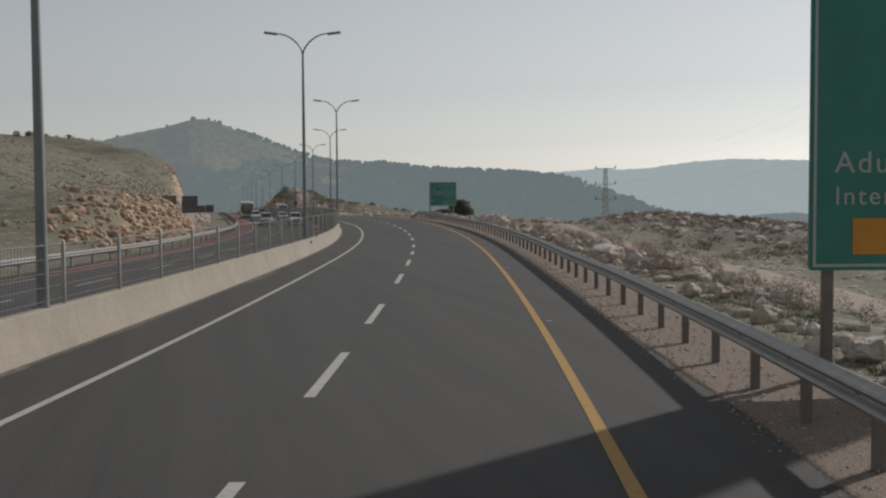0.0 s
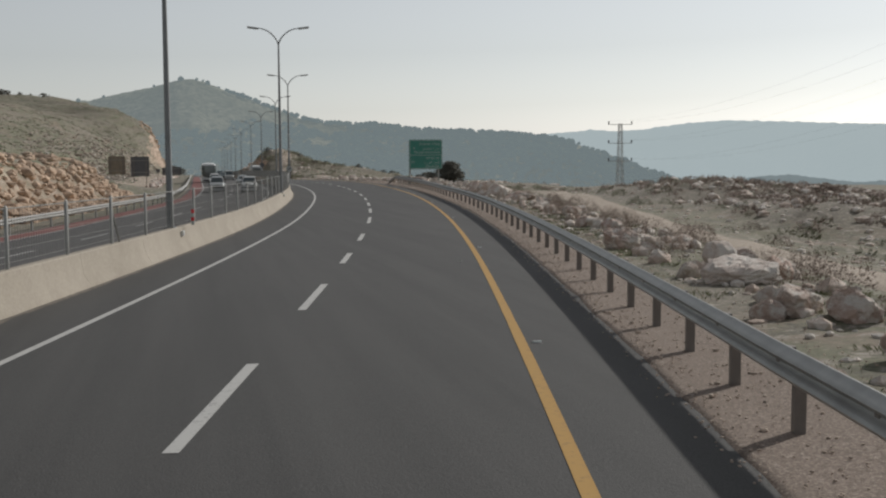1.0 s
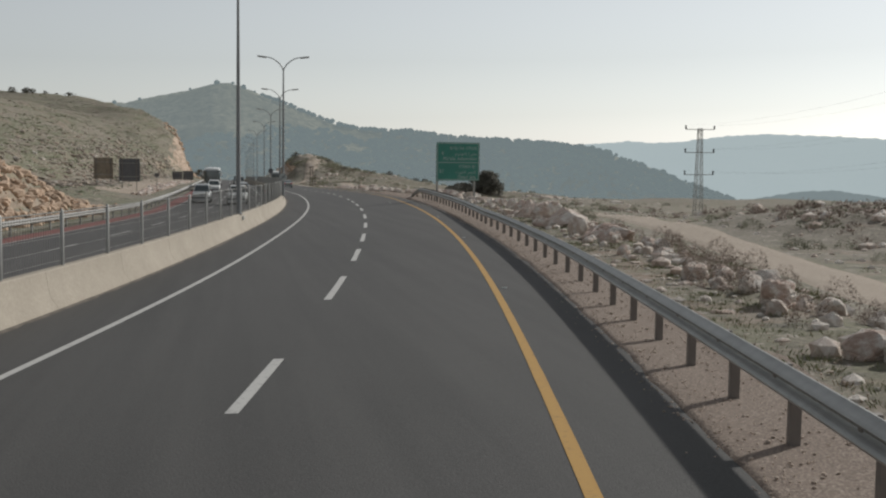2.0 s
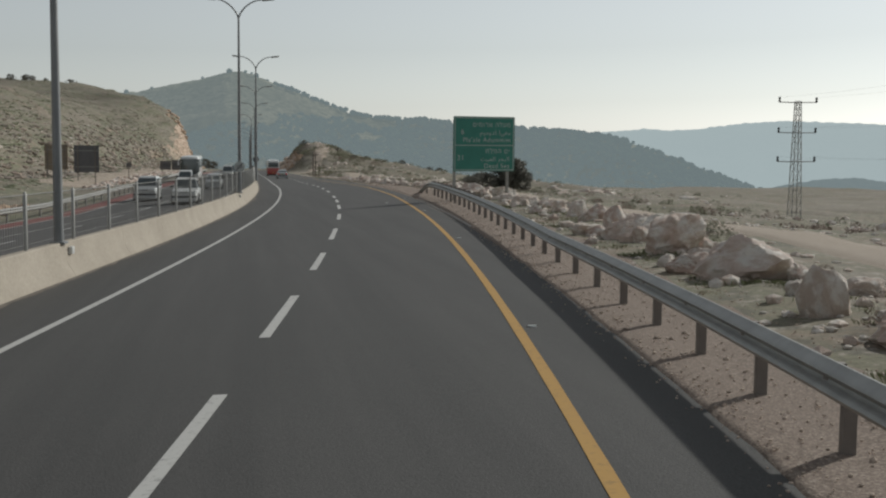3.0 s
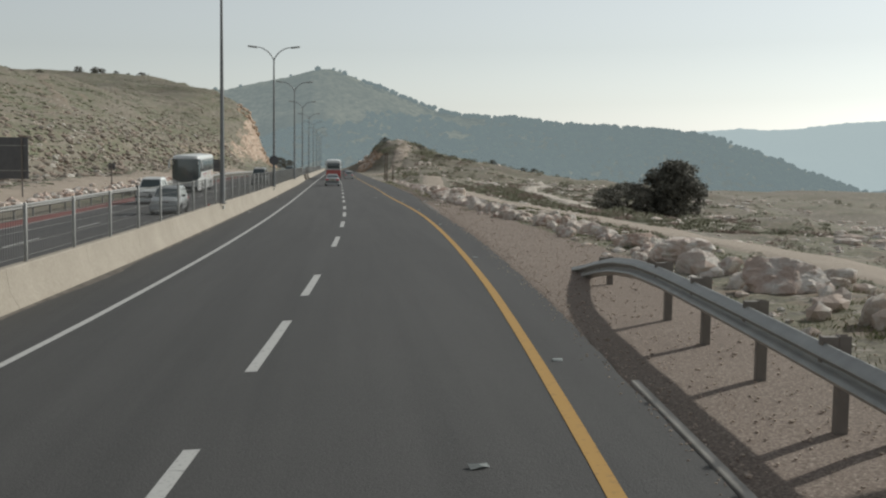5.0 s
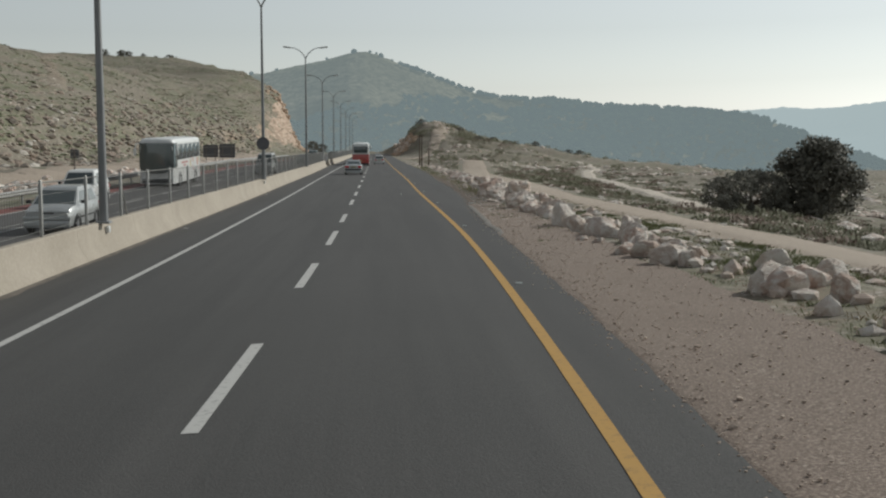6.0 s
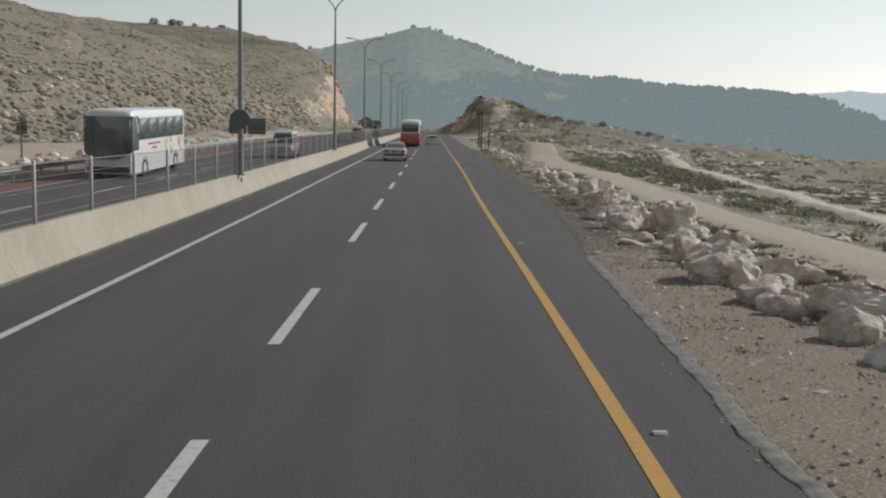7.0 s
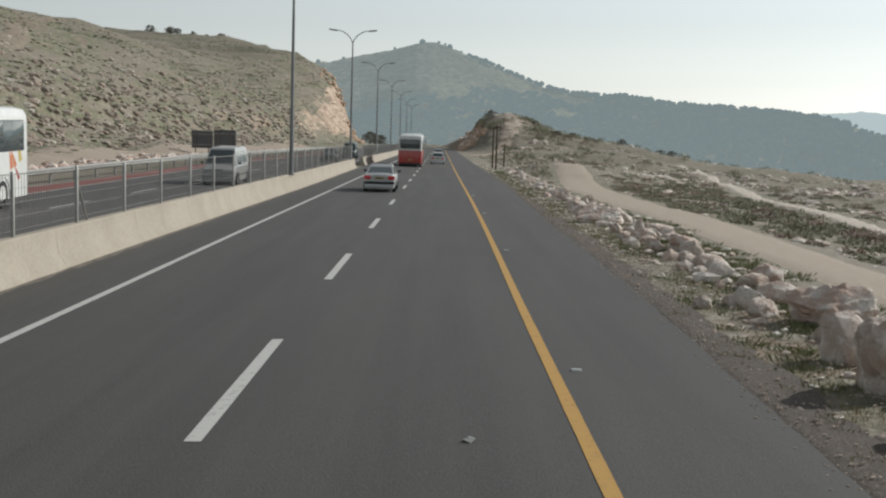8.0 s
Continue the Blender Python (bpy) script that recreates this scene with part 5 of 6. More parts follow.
# trees: tapered trunk, limbs and a crown of small leaf clumps
def tree(p, height, spread, name="tree", label="dark green bushy tree on the slope", category="tree", clumps=160, seed=1):
    r2 = random.Random(seed)
    root = empty(name, Matrix.Translation(p), label, category)
    bm = bmesh.new()
    tube(bm, [(0, 0, -0.3), (0.05, 0, height * 0.25), (0.0, 0.08, height * 0.5)], [height * 0.045, height * 0.035, height * 0.02], 8)
    for k in range(6):
        a = k * 1.05 + r2.random()
        e = Vector((math.cos(a) * spread * 0.32, math.sin(a) * spread * 0.32, height * r2.uniform(0.5, 0.8)))
        tube(bm, [(0, 0, height * 0.22), e * 0.55 + Vector((0, 0, height * 0.05)), e], [height * 0.025, height * 0.015, height * 0.006], 6)
    part("trunk", bm, BARK, root)
    verts, faces = [], []
    for k in range(clumps):
        a, q = r2.random() * 6.28, r2.random() ** 0.5
        lobe = 0.75 + 0.35 * math.sin(a * 2 + seed) + 0.2 * math.sin(a * 5)
        zz = r2.uniform(0.08, 1.0)
        rad = spread * 0.5 * q * (0.6 + 0.4 * lobe) * math.sqrt(max(0.05, 1 - (zz - 0.42) ** 2 / 0.36))
        c = Vector((math.cos(a) * rad, math.sin(a) * rad, height * zz))
        for _ in range(48):
            d = Vector((r2.gauss(0, 1), r2.gauss(0, 1), r2.gauss(0, 1)))
            d = d / max(d.length, 0.1) * height * 0.11 * r2.random() ** 0.4
            u = Vector((r2.uniform(-1, 1), r2.uniform(-1, 1), r2.uniform(-1, 1))).normalized() * height * 0.03
            w = u.orthogonal().normalized() * height * 0.018
            n0 = len(verts)
            verts += [c + d - u, c + d + w, c + d + u, c + d - w]
            faces.append((n0, n0 + 1, n0 + 2, n0 + 3))
    mesh_object("crown", verts, faces, TREE_LEAF, root)
    return root


def trees():
    g = lambda x, y: Vector((x, y, ground_z(x, y)))
    tree(g(52.9, 225.5), 4.2, 5.0, seed=3, clumps=260)
    tree(g(49.2, 226.2), 2.35, 6.6, seed=5, clumps=260)
    for k, (x, y, h) in enumerate(((-82, 800, 5.5), (-105, 790, 4.2), (-107, 796, 3.4), (-102, 792, 3.6), (-110, 770, 4.4), (-124, 745, 3.0), (-134, 720, 3.0), (-72, 810, 2.4), (-146, 700, 2.6), (-160, 690, 2.2), (-96, 800, 2.6), (-90, 803, 2.2), (47, 636, 4.0), (60, 600, 2.4), (66, 585, 2.4), (72, 592, 3.2), (78, 602, 2.6), (86, 578, 2.8), (63, 556, 2.2), (96, 566, 2.6), (44, 610, 2.6), (104, 590, 3.0), (-2, 730, 6.5), (2, 738, 5.5))):
        tree(g(x, y), h * (0.75 if x > 0 else 0.8), h * 1.5, label="small dark tree on the far hill", seed=20 + k, clumps=90)


trees()


# vehicles
def paint(name, colour, metal=0.0):
    m, n, l, b = material(name)
    v = coords(n, l)
    f = noise_node(n, l, v, 2.2, 5, 0.6)
    dusty = tuple(c * 0.8 + 0.04 for c in colour)
    l.new(ramp(n, l, f, [(0.3, dusty), (0.7, colour)]), b.inputs["Base Color"])
    b.inputs["Roughness"].default_value, b.inputs["Metallic"].default_value = 0.38, metal
    b.inputs["Coat Weight"].default_value = 0.5
    return m


SILVER = paint("silver_car_paint", (0.47, 0.48, 0.47), 0.35)
WHITE = paint("white_car_paint", (0.74, 0.74, 0.71))
RED = paint("red_bus_paint", (0.46, 0.055, 0.038))
GREY_CAR = paint("grey_van_paint", (0.36, 0.36, 0.34))
DARK_CAR = paint("dark_green_paint", (0.05, 0.075, 0.07))
BUS_ORANGE = paint("orange_bus_paint", (0.62, 0.18, 0.05))
BUS_YELLOW = paint("yellow_bus_paint", (0.6, 0.45, 0.1))
GLASS_DARK = simple("tinted_glass", (0.075, 0.092, 0.092), 0.14, 0, 0.1, 1.0, 0.0, 1.0)
RUBBER = simple("tyre_rubber", (0.018, 0.018, 0.018), 0.85, 0, 0.2, 6.0, 0.2)
BLACK_TRIM = simple("black_trim", (0.03, 0.03, 0.032), 0.6, 0, 0.15, 5.0, 0.1)
RIM = simple("alloy_rim", (0.35, 0.35, 0.36), 0.4, 0.8, 0.1, 5.0, 0.05)
TAIL_RED = simple("tail_lamp_red", (0.62, 0.03, 0.04), 0.25, 0, 0.15, 8.0, 0.0, 0.5)
LAMP_CLEAR = simple("headlamp_clear", (0.7, 0.7, 0.68), 0.2, 0.2, 0.1, 8.0, 0.0, 0.5)
PLATE_YELLOW = simple("yellow_plate", (0.42, 0.33, 0.12), 0.5, 0, 0.1, 6.0, 0.0)


def loft(bm, rings, close=True):
    made = [[bm.verts.new(p) for p in r] for r in rings]
    k = len(made[0])
    for a, c in zip(made, made[1:]):
        for j in range(k):
            bm.faces.new((a[j], a[(j + 1) % k], c[(j + 1) % k], c[j]))
    if close:
        bm.faces.new(made[0][::-1])
        bm.faces.new(made[-1])
    return made


def slab(bm, corners, thick, inset=(0, 0, 0, 0)):
    """A thin plate lying proud of a four-cornered face: corners low-left, low-right, up-right, up-left; inset as parts of its size."""
    a, b2, c, d = [Vector(q) for q in corners]
    def at(u, v):
        return (a * (1 - u) + b2 * u) * (1 - v) + (d * (1 - u) + c * u) * v
    l, r, lo, hi = inset
    q = [at(l, lo), at(1 - r, lo), at(1 - r, 1 - hi), at(l, 1 - hi)]
    n = (q[1] - q[0]).cross(q[3] - q[0]).normalized()
    f = [bm.verts.new(p + n * thick) for p in q]
    g = [bm.verts.new(p - n * 0.02) for p in q]
    bm.faces.new(f)
    bm.faces.new(g[::-1])
    for k in range(4):
        bm.faces.new((f[k], g[k], g[(k + 1) % 4], f[(k + 1) % 4]))


def wheel(parent, x, y, r, w, side):
    bm = bmesh.new()
    prof = [(0.62, -w / 2), (0.94, -w / 2), (1.0, -w * 0.36), (1.0, w * 0.36), (0.94, w / 2), (0.62, w / 2)]
    rings = []
    for k in range(22):
        a = 2 * math.pi * k / 22
        rings.append([(x + o, y + r * q * math.cos(a), r + r * q * math.sin(a)) for q, o in prof])
    made = loft(bm, rings + [rings[0]], False)
    bmesh.ops.remove_doubles(bm, verts=bm.verts, dist=1e-5)
    wh = part("wheel", bm, RUBBER, parent, "black tyre on a grey rim")
    bm = bmesh.new()
    o = side * w * 0.28
    bmesh.ops.create_cone(bm, segments=20, cap_ends=True, radius1=r * 0.64, radius2=r * 0.5, depth=0.05)
    bmesh.ops.rotate(bm, cent=(0, 0, 0), matrix=Matrix.Rotation(radians(90) * side, 3, "Y"), verts=bm.verts)
    bmesh.ops.translate(bm, vec=(x + o, y, r), verts=bm.verts)
    part("rim", bm, RIM, wh)
    return wh


def ring_section(y, w, zb, zs, zt, crown=0.03, tuck=0.9):
    """One cross section of a car's lower body."""
    return [(-w * 0.86, y, zb), (-w * 0.97, y, zb + 0.07), (-w, y, zb + (zs - zb) * 0.5), (-w * 0.985, y, zs), (-w * tuck, y, zt - 0.02), (-w * 0.45, y, zt + crown * 0.7), (0, y, zt + crown),
            (w * 0.45, y, zt + crown * 0.7), (w * tuck, y, zt - 0.02), (w * 0.985, y, zs), (w, y, zb + (zs - zb) * 0.5), (w * 0.97, y, zb + 0.07), (w * 0.86, y, zb)]


def car(name, m, label, mat, d, category="car", group="traffic"):
    """A car facing +y. d: its measures."""
    root = empty(name, m, label, category, group)
    L, W, H, zb = d["L"], d["W"] / 2, d["H"], 0.2
    belt, hood, trunk = d["belt"], d["hood"], d["trunk"]
    y0, y1, y2, y3 = d["cabin"]
    r, ax = d["wheel"], d["axles"]
    ys = np.linspace(-L / 2, L / 2, 25)
    rings = []
    for y in ys:
        t = y / (L / 2)
        w = W * (1 - 0.10 * abs(t) ** 5 - 0.05 * max(0, t) ** 3)
        if y < y0:
            top = trunk - 0.10 * max(0, (-t - 0.86) / 0.14) ** 2
        elif y > y3:
            top = hood + (belt - hood) * max(0, 1 - (y - y3) / 0.35) - 0.16 * max(0, (t - 0.72) / 0.28) ** 2
        else:
            top = belt
        low = zb + 0.10 * max(0, abs(t) - 0.9) / 0.1
        rings.append(ring_section(y, w, low, top - 0.12, top))
    bm = bmesh.new()
    loft(bm, rings)
    body = part("body", bm, mat, root)
    # cabin
    wb, wr = W * 0.90, W * 0.72
    def cab(y, z, w):
        return [(-w, y, z), (w, y, z)]
    bm = bmesh.new()
    base = [(-wb, y0, belt - 0.03), (wb, y0, belt - 0.03), (wb, y3, belt - 0.03), (-wb, y3, belt - 0.03)]
    mid = [(-wr * 1.02, y1 - 0.05, H - 0.09), (wr * 1.02, y1 - 0.05, H - 0.09), (wr * 1.02, y2 + 0.08, H - 0.09), (-wr * 1.02, y2 + 0.08, H - 0.09)]
    top = [(-wr * 0.9, y1 + 0.12, H), (wr * 0.9, y1 + 0.12, H), (wr * 0.9, y2 - 0.12, H - 0.01), (-wr * 0.9, y2 - 0.12, H - 0.01)]
    loft(bm, [base, mid, top])
    part("roof", bm, mat, root)
    def face(k, inset, nm, parent=root, material_=GLASS_DARK):
        k2 = (k + 1) % 4
        bm2 = bmesh.new()
        slab(bm2, (base[k], base[k2], mid[k2], mid[k]), 0.006, inset)
        return part(nm, bm2, material_, parent, flat=True)
    face(0, (0.06, 0.06, 0.14, 0.08), "rear_window")
    face(2, (0.05, 0.05, 0.10, 0.06), "windscreen")
    if not d.get("closed"):
        face(1, (0.10, 0.56, 0.10, 0.12), "side_window")
        face(1, (0.48, 0.12, 0.10, 0.12), "side_window")
        face(3, (0.12, 0.48, 0.10, 0.12), "side_window")
        face(3, (0.56, 0.10, 0.10, 0.12), "side_window")
    # wheels and dark arches
    for sx in (-1, 1):
        for y in ax:
            bm = bmesh.new()
            bmesh.ops.create_cone(bm, segments=24, cap_ends=True, radius1=r * 1.2, radius2=r * 1.2, depth=0.3)
            bmesh.ops.rotate(bm, cent=(0, 0, 0), matrix=Matrix.Rotation(radians(90), 3, "Y"), verts=bm.verts)
            bmesh.ops.translate(bm, vec=(sx * (W - 0.145), y, r), verts=bm.verts)
            bmesh.ops.delete(bm, geom=[v for v in bm.verts if v.co.z < 0.16], context="VERTS")
            part("wheel_arch", bm, BLACK_TRIM, root, flat=True)
            wheel(root, sx * (W - 0.10), y, r, 0.2, sx)
        bm = bmesh.new()
        box(bm, sx * (W + 0.002), (ax[0] + ax[1]) / 2, zb + (belt - zb) * 0.42, 0.024, (ax[1] - ax[0]) - 2.4 * r, 0.06, 0.006)
        part("side_moulding", bm, BLACK_TRIM, root)
        for yy in (0.05, -0.95):
            bm = bmesh.new()
            box(bm, sx * (W * 0.99), yy, belt - 0.16, 0.03, 0.17, 0.03, 0.008)
            part("door_handle", bm, mat, root)
        bm = bmesh.new()
        box(bm, sx * (W + 0.08), y3 - 0.35, belt + 0.08, 0.17, 0.10, 0.12, 0.03)
        part("wing_mirror", bm, BLACK_TRIM, root)
        # lamps
        bm = bmesh.new()
        box(bm, sx * W * 0.73, -L / 2 + 0.045, trunk - 0.2, W * 0.42, 0.13, 0.21, 0.03)
        part("tail_lamp", bm, TAIL_RED, root, "red tail lamp")
        bm = bmesh.new()
        box(bm, sx * W * 0.66, L / 2 - 0.10, hood - 0.17, W * 0.40, 0.12, 0.13, 0.03)
        part("headlamp", bm, LAMP_CLEAR, root, "clear headlamp")
    for sy, zz in ((-1, 0.0), (1, 0.0)):
        bm = bmesh.new()
        box(bm, 0, sy * (L / 2 - 0.02), zb + 0.345, W * 1.86, 0.17, 0.13, 0.03)
        part("bumper", bm, BLACK_TRIM if d.get("black_bumper", True) else mat, root)
        bm = bmesh.new()
        box(bm, 0, sy * (L / 2 - 0.02), zb + 0.15, W * 1.8, 0.16, 0.25, 0.05)
        part("valance", bm, mat, root)
    bm = bmesh.new()
    box(bm, 0, -L / 2 - 0.012, trunk - 0.23, 0.5, 0.02, 0.12, 0.006)
    pl = part("number_plate", bm, PLATE_YELLOW, root, "yellow rear number plate")
    bm = bmesh.new()
    box(bm, 0, -L / 2 - 0.025, trunk - 0.23, 0.36, 0.004, 0.05)
    part("bar", bm, BLACK_TRIM, pl)
    bm = bmesh.new()
    box(bm, 0, L / 2 - 0.03, hood - 0.20, W * 0.6, 0.06, 0.09, 0.02)
    part("grille", bm, BLACK_TRIM, root)
    return root


SEDAN = dict(L=4.5, W=1.71, H=1.43, belt=0.95, hood=0.90, trunk=1.02, cabin=(-1.62, -0.72, 0.42, 1.22), wheel=0.30, axles=(-1.32, 1.31))
HATCH = dict(L=4.1, W=1.70, H=1.52, belt=0.96, hood=0.92, trunk=0.98, cabin=(-1.98, -1.55, 0.35, 1.25), wheel=0.30, axles=(-1.28, 1.28), black_bumper=False)
SUV = dict(L=4.5, W=1.80, H=1.82, belt=1.12, hood=1.06, trunk=1.12, cabin=(-2.18, -1.98, 0.25, 0.95), wheel=0.36, axles=(-1.3, 1.35))
VAN = dict(L=4.9, W=1.88, H=2.05, belt=1.15, hood=1.05, trunk=1.15, cabin=(-2.4, -2.28, 1.1, 1.95), wheel=0.34, axles=(-1.5, 1.6), black_bumper=False)


def pickup(m):
    d = dict(L=5.0, W=1.78, H=1.75, belt=1.08, hood=1.04, trunk=1.06, cabin=(-0.55, -0.42, 0.55, 1.2), wheel=0.35, axles=(-1.5, 1.45))
    root = car("pickup_truck", m, "white pickup truck with a load of boards", WHITE, d, "pickup truck")
    for k in range(5):
        bm = bmesh.new()
        box(bm, 0.05 * (k % 2), -1.55, 1.12 + k * 0.13, 1.5, 1.7, 0.09, 0.015)
        part("board", bm, KERB, root, "grey board")
    bm = bmesh.new()
    tube(bm, [(-0.8, -0.62, 1.05), (-0.8, -0.62, 1.7), (-0.72, -0.62, 1.78), (0.72, -0.62, 1.78), (0.8, -0.62, 1.7), (0.8, -0.62, 1.05)], 0.03, 8)
    part("rack", bm, BLACK_TRIM, root)
    return root


def coach(name, m, label, upper, lower, d, group="traffic"):
    """A coach facing +y."""
    root = empty(name, m, label, "bus", group)
    L, W, H, zb = d["L"], d["W"] / 2, d["H"], 0.32
    def section(y, w, top):
        return [(-w, y, zb), (-w, y, top - 0.42), (-w * 0.975, y, top - 0.2), (-w * 0.9, y, top - 0.07), (-w * 0.72, y, top - 0.01), (0, y, top + 0.02), (w * 0.72, y, top - 0.01), (w * 0.9, y, top - 0.07), (w * 0.975, y, top - 0.2), (w, y, top - 0.42), (w, y, zb)]
    bm = bmesh.new()
    ys = [-L / 2, -L / 2 + 0.06, -L / 2 + 0.25, -L / 2 + 0.8, 0, L / 2 - 1.0, L / 2 - 0.35, L / 2 - 0.12, L / 2]
    ws = [0.93, 0.97, 0.995, 1, 1, 1, 0.985, 0.955, 0.9]
    ts = [H - 0.22, H - 0.1, H - 0.03, H, H, H, H - 0.05, H - 0.14, H - 0.32]
    loft(bm, [section(y, W * w, t) for y, w, t in zip(ys, ws, ts)])
    part("body", bm, upper, root)
    band = d["band"]
    if lower is not upper:
        bm = bmesh.new()
        box(bm, 0, -0.02, zb + band / 2, 2 * W + 0.02, L - 0.1, band, 0.10)
        part("lower_panel", bm, lower, root, "painted lower body panel")
        bm = bmesh.new()
        box(bm, 0, -L / 2 + 0.03, zb + band / 2 + 0.02, 2 * W * 0.95, 0.1, band - 0.05, 0.04)
        part("engine_hatch", bm, lower, root)
    for sx in (-1, 1):
        n = 5
        for k in range(n):
            a, c = -L / 2 + 0.5 + (L - 1.9) * k / n, -L / 2 + 0.5 + (L - 1.9) * (k + 1) / n - 0.014
            bm = bmesh.new()
            box(bm, sx * (W - 0.005), (a + c) / 2, d["win"][0] + (d["win"][1] - d["win"][0]) / 2, 0.03, c - a, d["win"][1] - d["win"][0], 0.01)
            part("side_window", bm, GLASS_DARK, root)
        for y in d["axles"]:
            bm = bmesh.new()
            bmesh.ops.create_cone(bm, segments=24, cap_ends=True, radius1=0.6, radius2=0.6, depth=0.3)
            bmesh.ops.rotate(bm, cent=(0, 0, 0), matrix=Matrix.Rotation(radians(90), 3, "Y"), verts=bm.verts)
            bmesh.ops.translate(bm, vec=(sx * (W - 0.125), y, 0.5), verts=bm.verts)
            bmesh.ops.delete(bm, geom=[v for v in bm.verts if v.co.z < 0.3], context="VERTS")
            part("wheel_arch", bm, BLACK_TRIM, root, flat=True)
            wheel(root, sx * (W - 0.13), y, 0.5, 0.28, sx)
        bm = bmesh.new()
        box(bm, sx * W * 0.82, -L / 2 + 0.0, zb + 0.75, 0.16, 0.1, 0.5, 0.03)
        part("tail_lamp", bm, TAIL_RED, root, "red tail lamp")
        bm = bmesh.new()
        box(bm, sx * W * 0.72, L / 2 - 0.02, zb + 0.35, 0.4, 0.1, 0.16, 0.04)
        part("headlamp", bm, LAMP_CLEAR, root, "clear headlamp")
        bm = bmesh.new()
        tube(bm, [(sx * W * 0.9, L / 2 - 0.25, H - 0.35), (sx * (W + 0.16), L / 2 + 0.12, H - 0.42), (sx * (W + 0.22), L / 2 + 0.15, H - 0.75)], [0.04, 0.045, 0.05], 8)
        box(bm, sx * (W + 0.22), L / 2 + 0.15, H - 0.98, 0.2, 0.14, 0.46, 0.05)
        part("wing_mirror", bm, upper, root)
    bm = bmesh.new()
    box(bm, 0, -L / 2 - 0.005, H - 0.95, 2 * W * 0.84, 0.04, 0.95, 0.12)
    part("rear_window", bm, GLASS_DARK, root)
    # windscreen: a bowed shell that wraps round both front corners
    bm = bmesh.new()
    plan = [(-1.02, -1.05), (-1.02, -0.5), (-1.005, -0.2), (-0.97, -0.04), (-0.86, 0.06), (-0.45, 0.11), (0, 0.12)]
    plan += [(-x, y) for x, y in plan[-2::-1]]
    rings = []
    for lift in (0.0, 0.3, 0.6, 0.85, 1.0):
        ring = []
        for x, y in plan:
            low = zb + 0.72 + 0.42 * abs(x) ** 3
            ring.append((x * W * (1 - 0.012 * lift ** 3), L / 2 + y - 0.05 * lift ** 2, low + (H - 0.36 - low) * lift))
        rings.append(ring + [(x * W * 0.93, L / 2 + y - 0.05 * lift ** 2 - 0.08, z) for (x, y), (_, _, z) in zip(plan[::-1], ring[::-1])])
    loft(bm, rings)
    part("windscreen", bm, GLASS_DARK, root)
    for sx in (-1, 1):
        bm = bmesh.new()
        box(bm, sx * (W - 0.008), -0.25, (d["win"][0] + d["win"][1]) / 2, 0.02, L - 1.6, d["win"][1] - d["win"][0] + 0.06, 0.004)
        part("window_band", bm, BLACK_TRIM, root, "black band behind the side windows")
    bm = bmesh.new()
    box(bm, 0, L / 2 + 0.01, zb + 0.2, 2 * W * 0.84, 0.06, 0.3, 0.03)
    part("front_grille", bm, BLACK_TRIM, root)
    for x in (-0.5, 0.5):
        bm = bmesh.new()
        tube(bm, [(x, L / 2 + 0.04, zb + 1.1), (x * 0.3, L / 2 + 0.045, zb + 1.75)], 0.015, 5)
        part("wiper", bm, BLACK_TRIM, root)
    bm = bmesh.new()
    box(bm, 0, -L / 2 + 0.03, zb + 0.12, 2 * W * 0.94, 0.16, 0.24, 0.05)
    part("bumper", bm, BLACK_TRIM if lower is not upper else upper, root)
    bm = bmesh.new()
    box(bm, 0, -L / 2 - 0.03, zb + 0.55, 0.5, 0.02, 0.12, 0.006)
    part("number_plate", bm, PLATE_YELLOW, root, "yellow rear number plate")
    return root


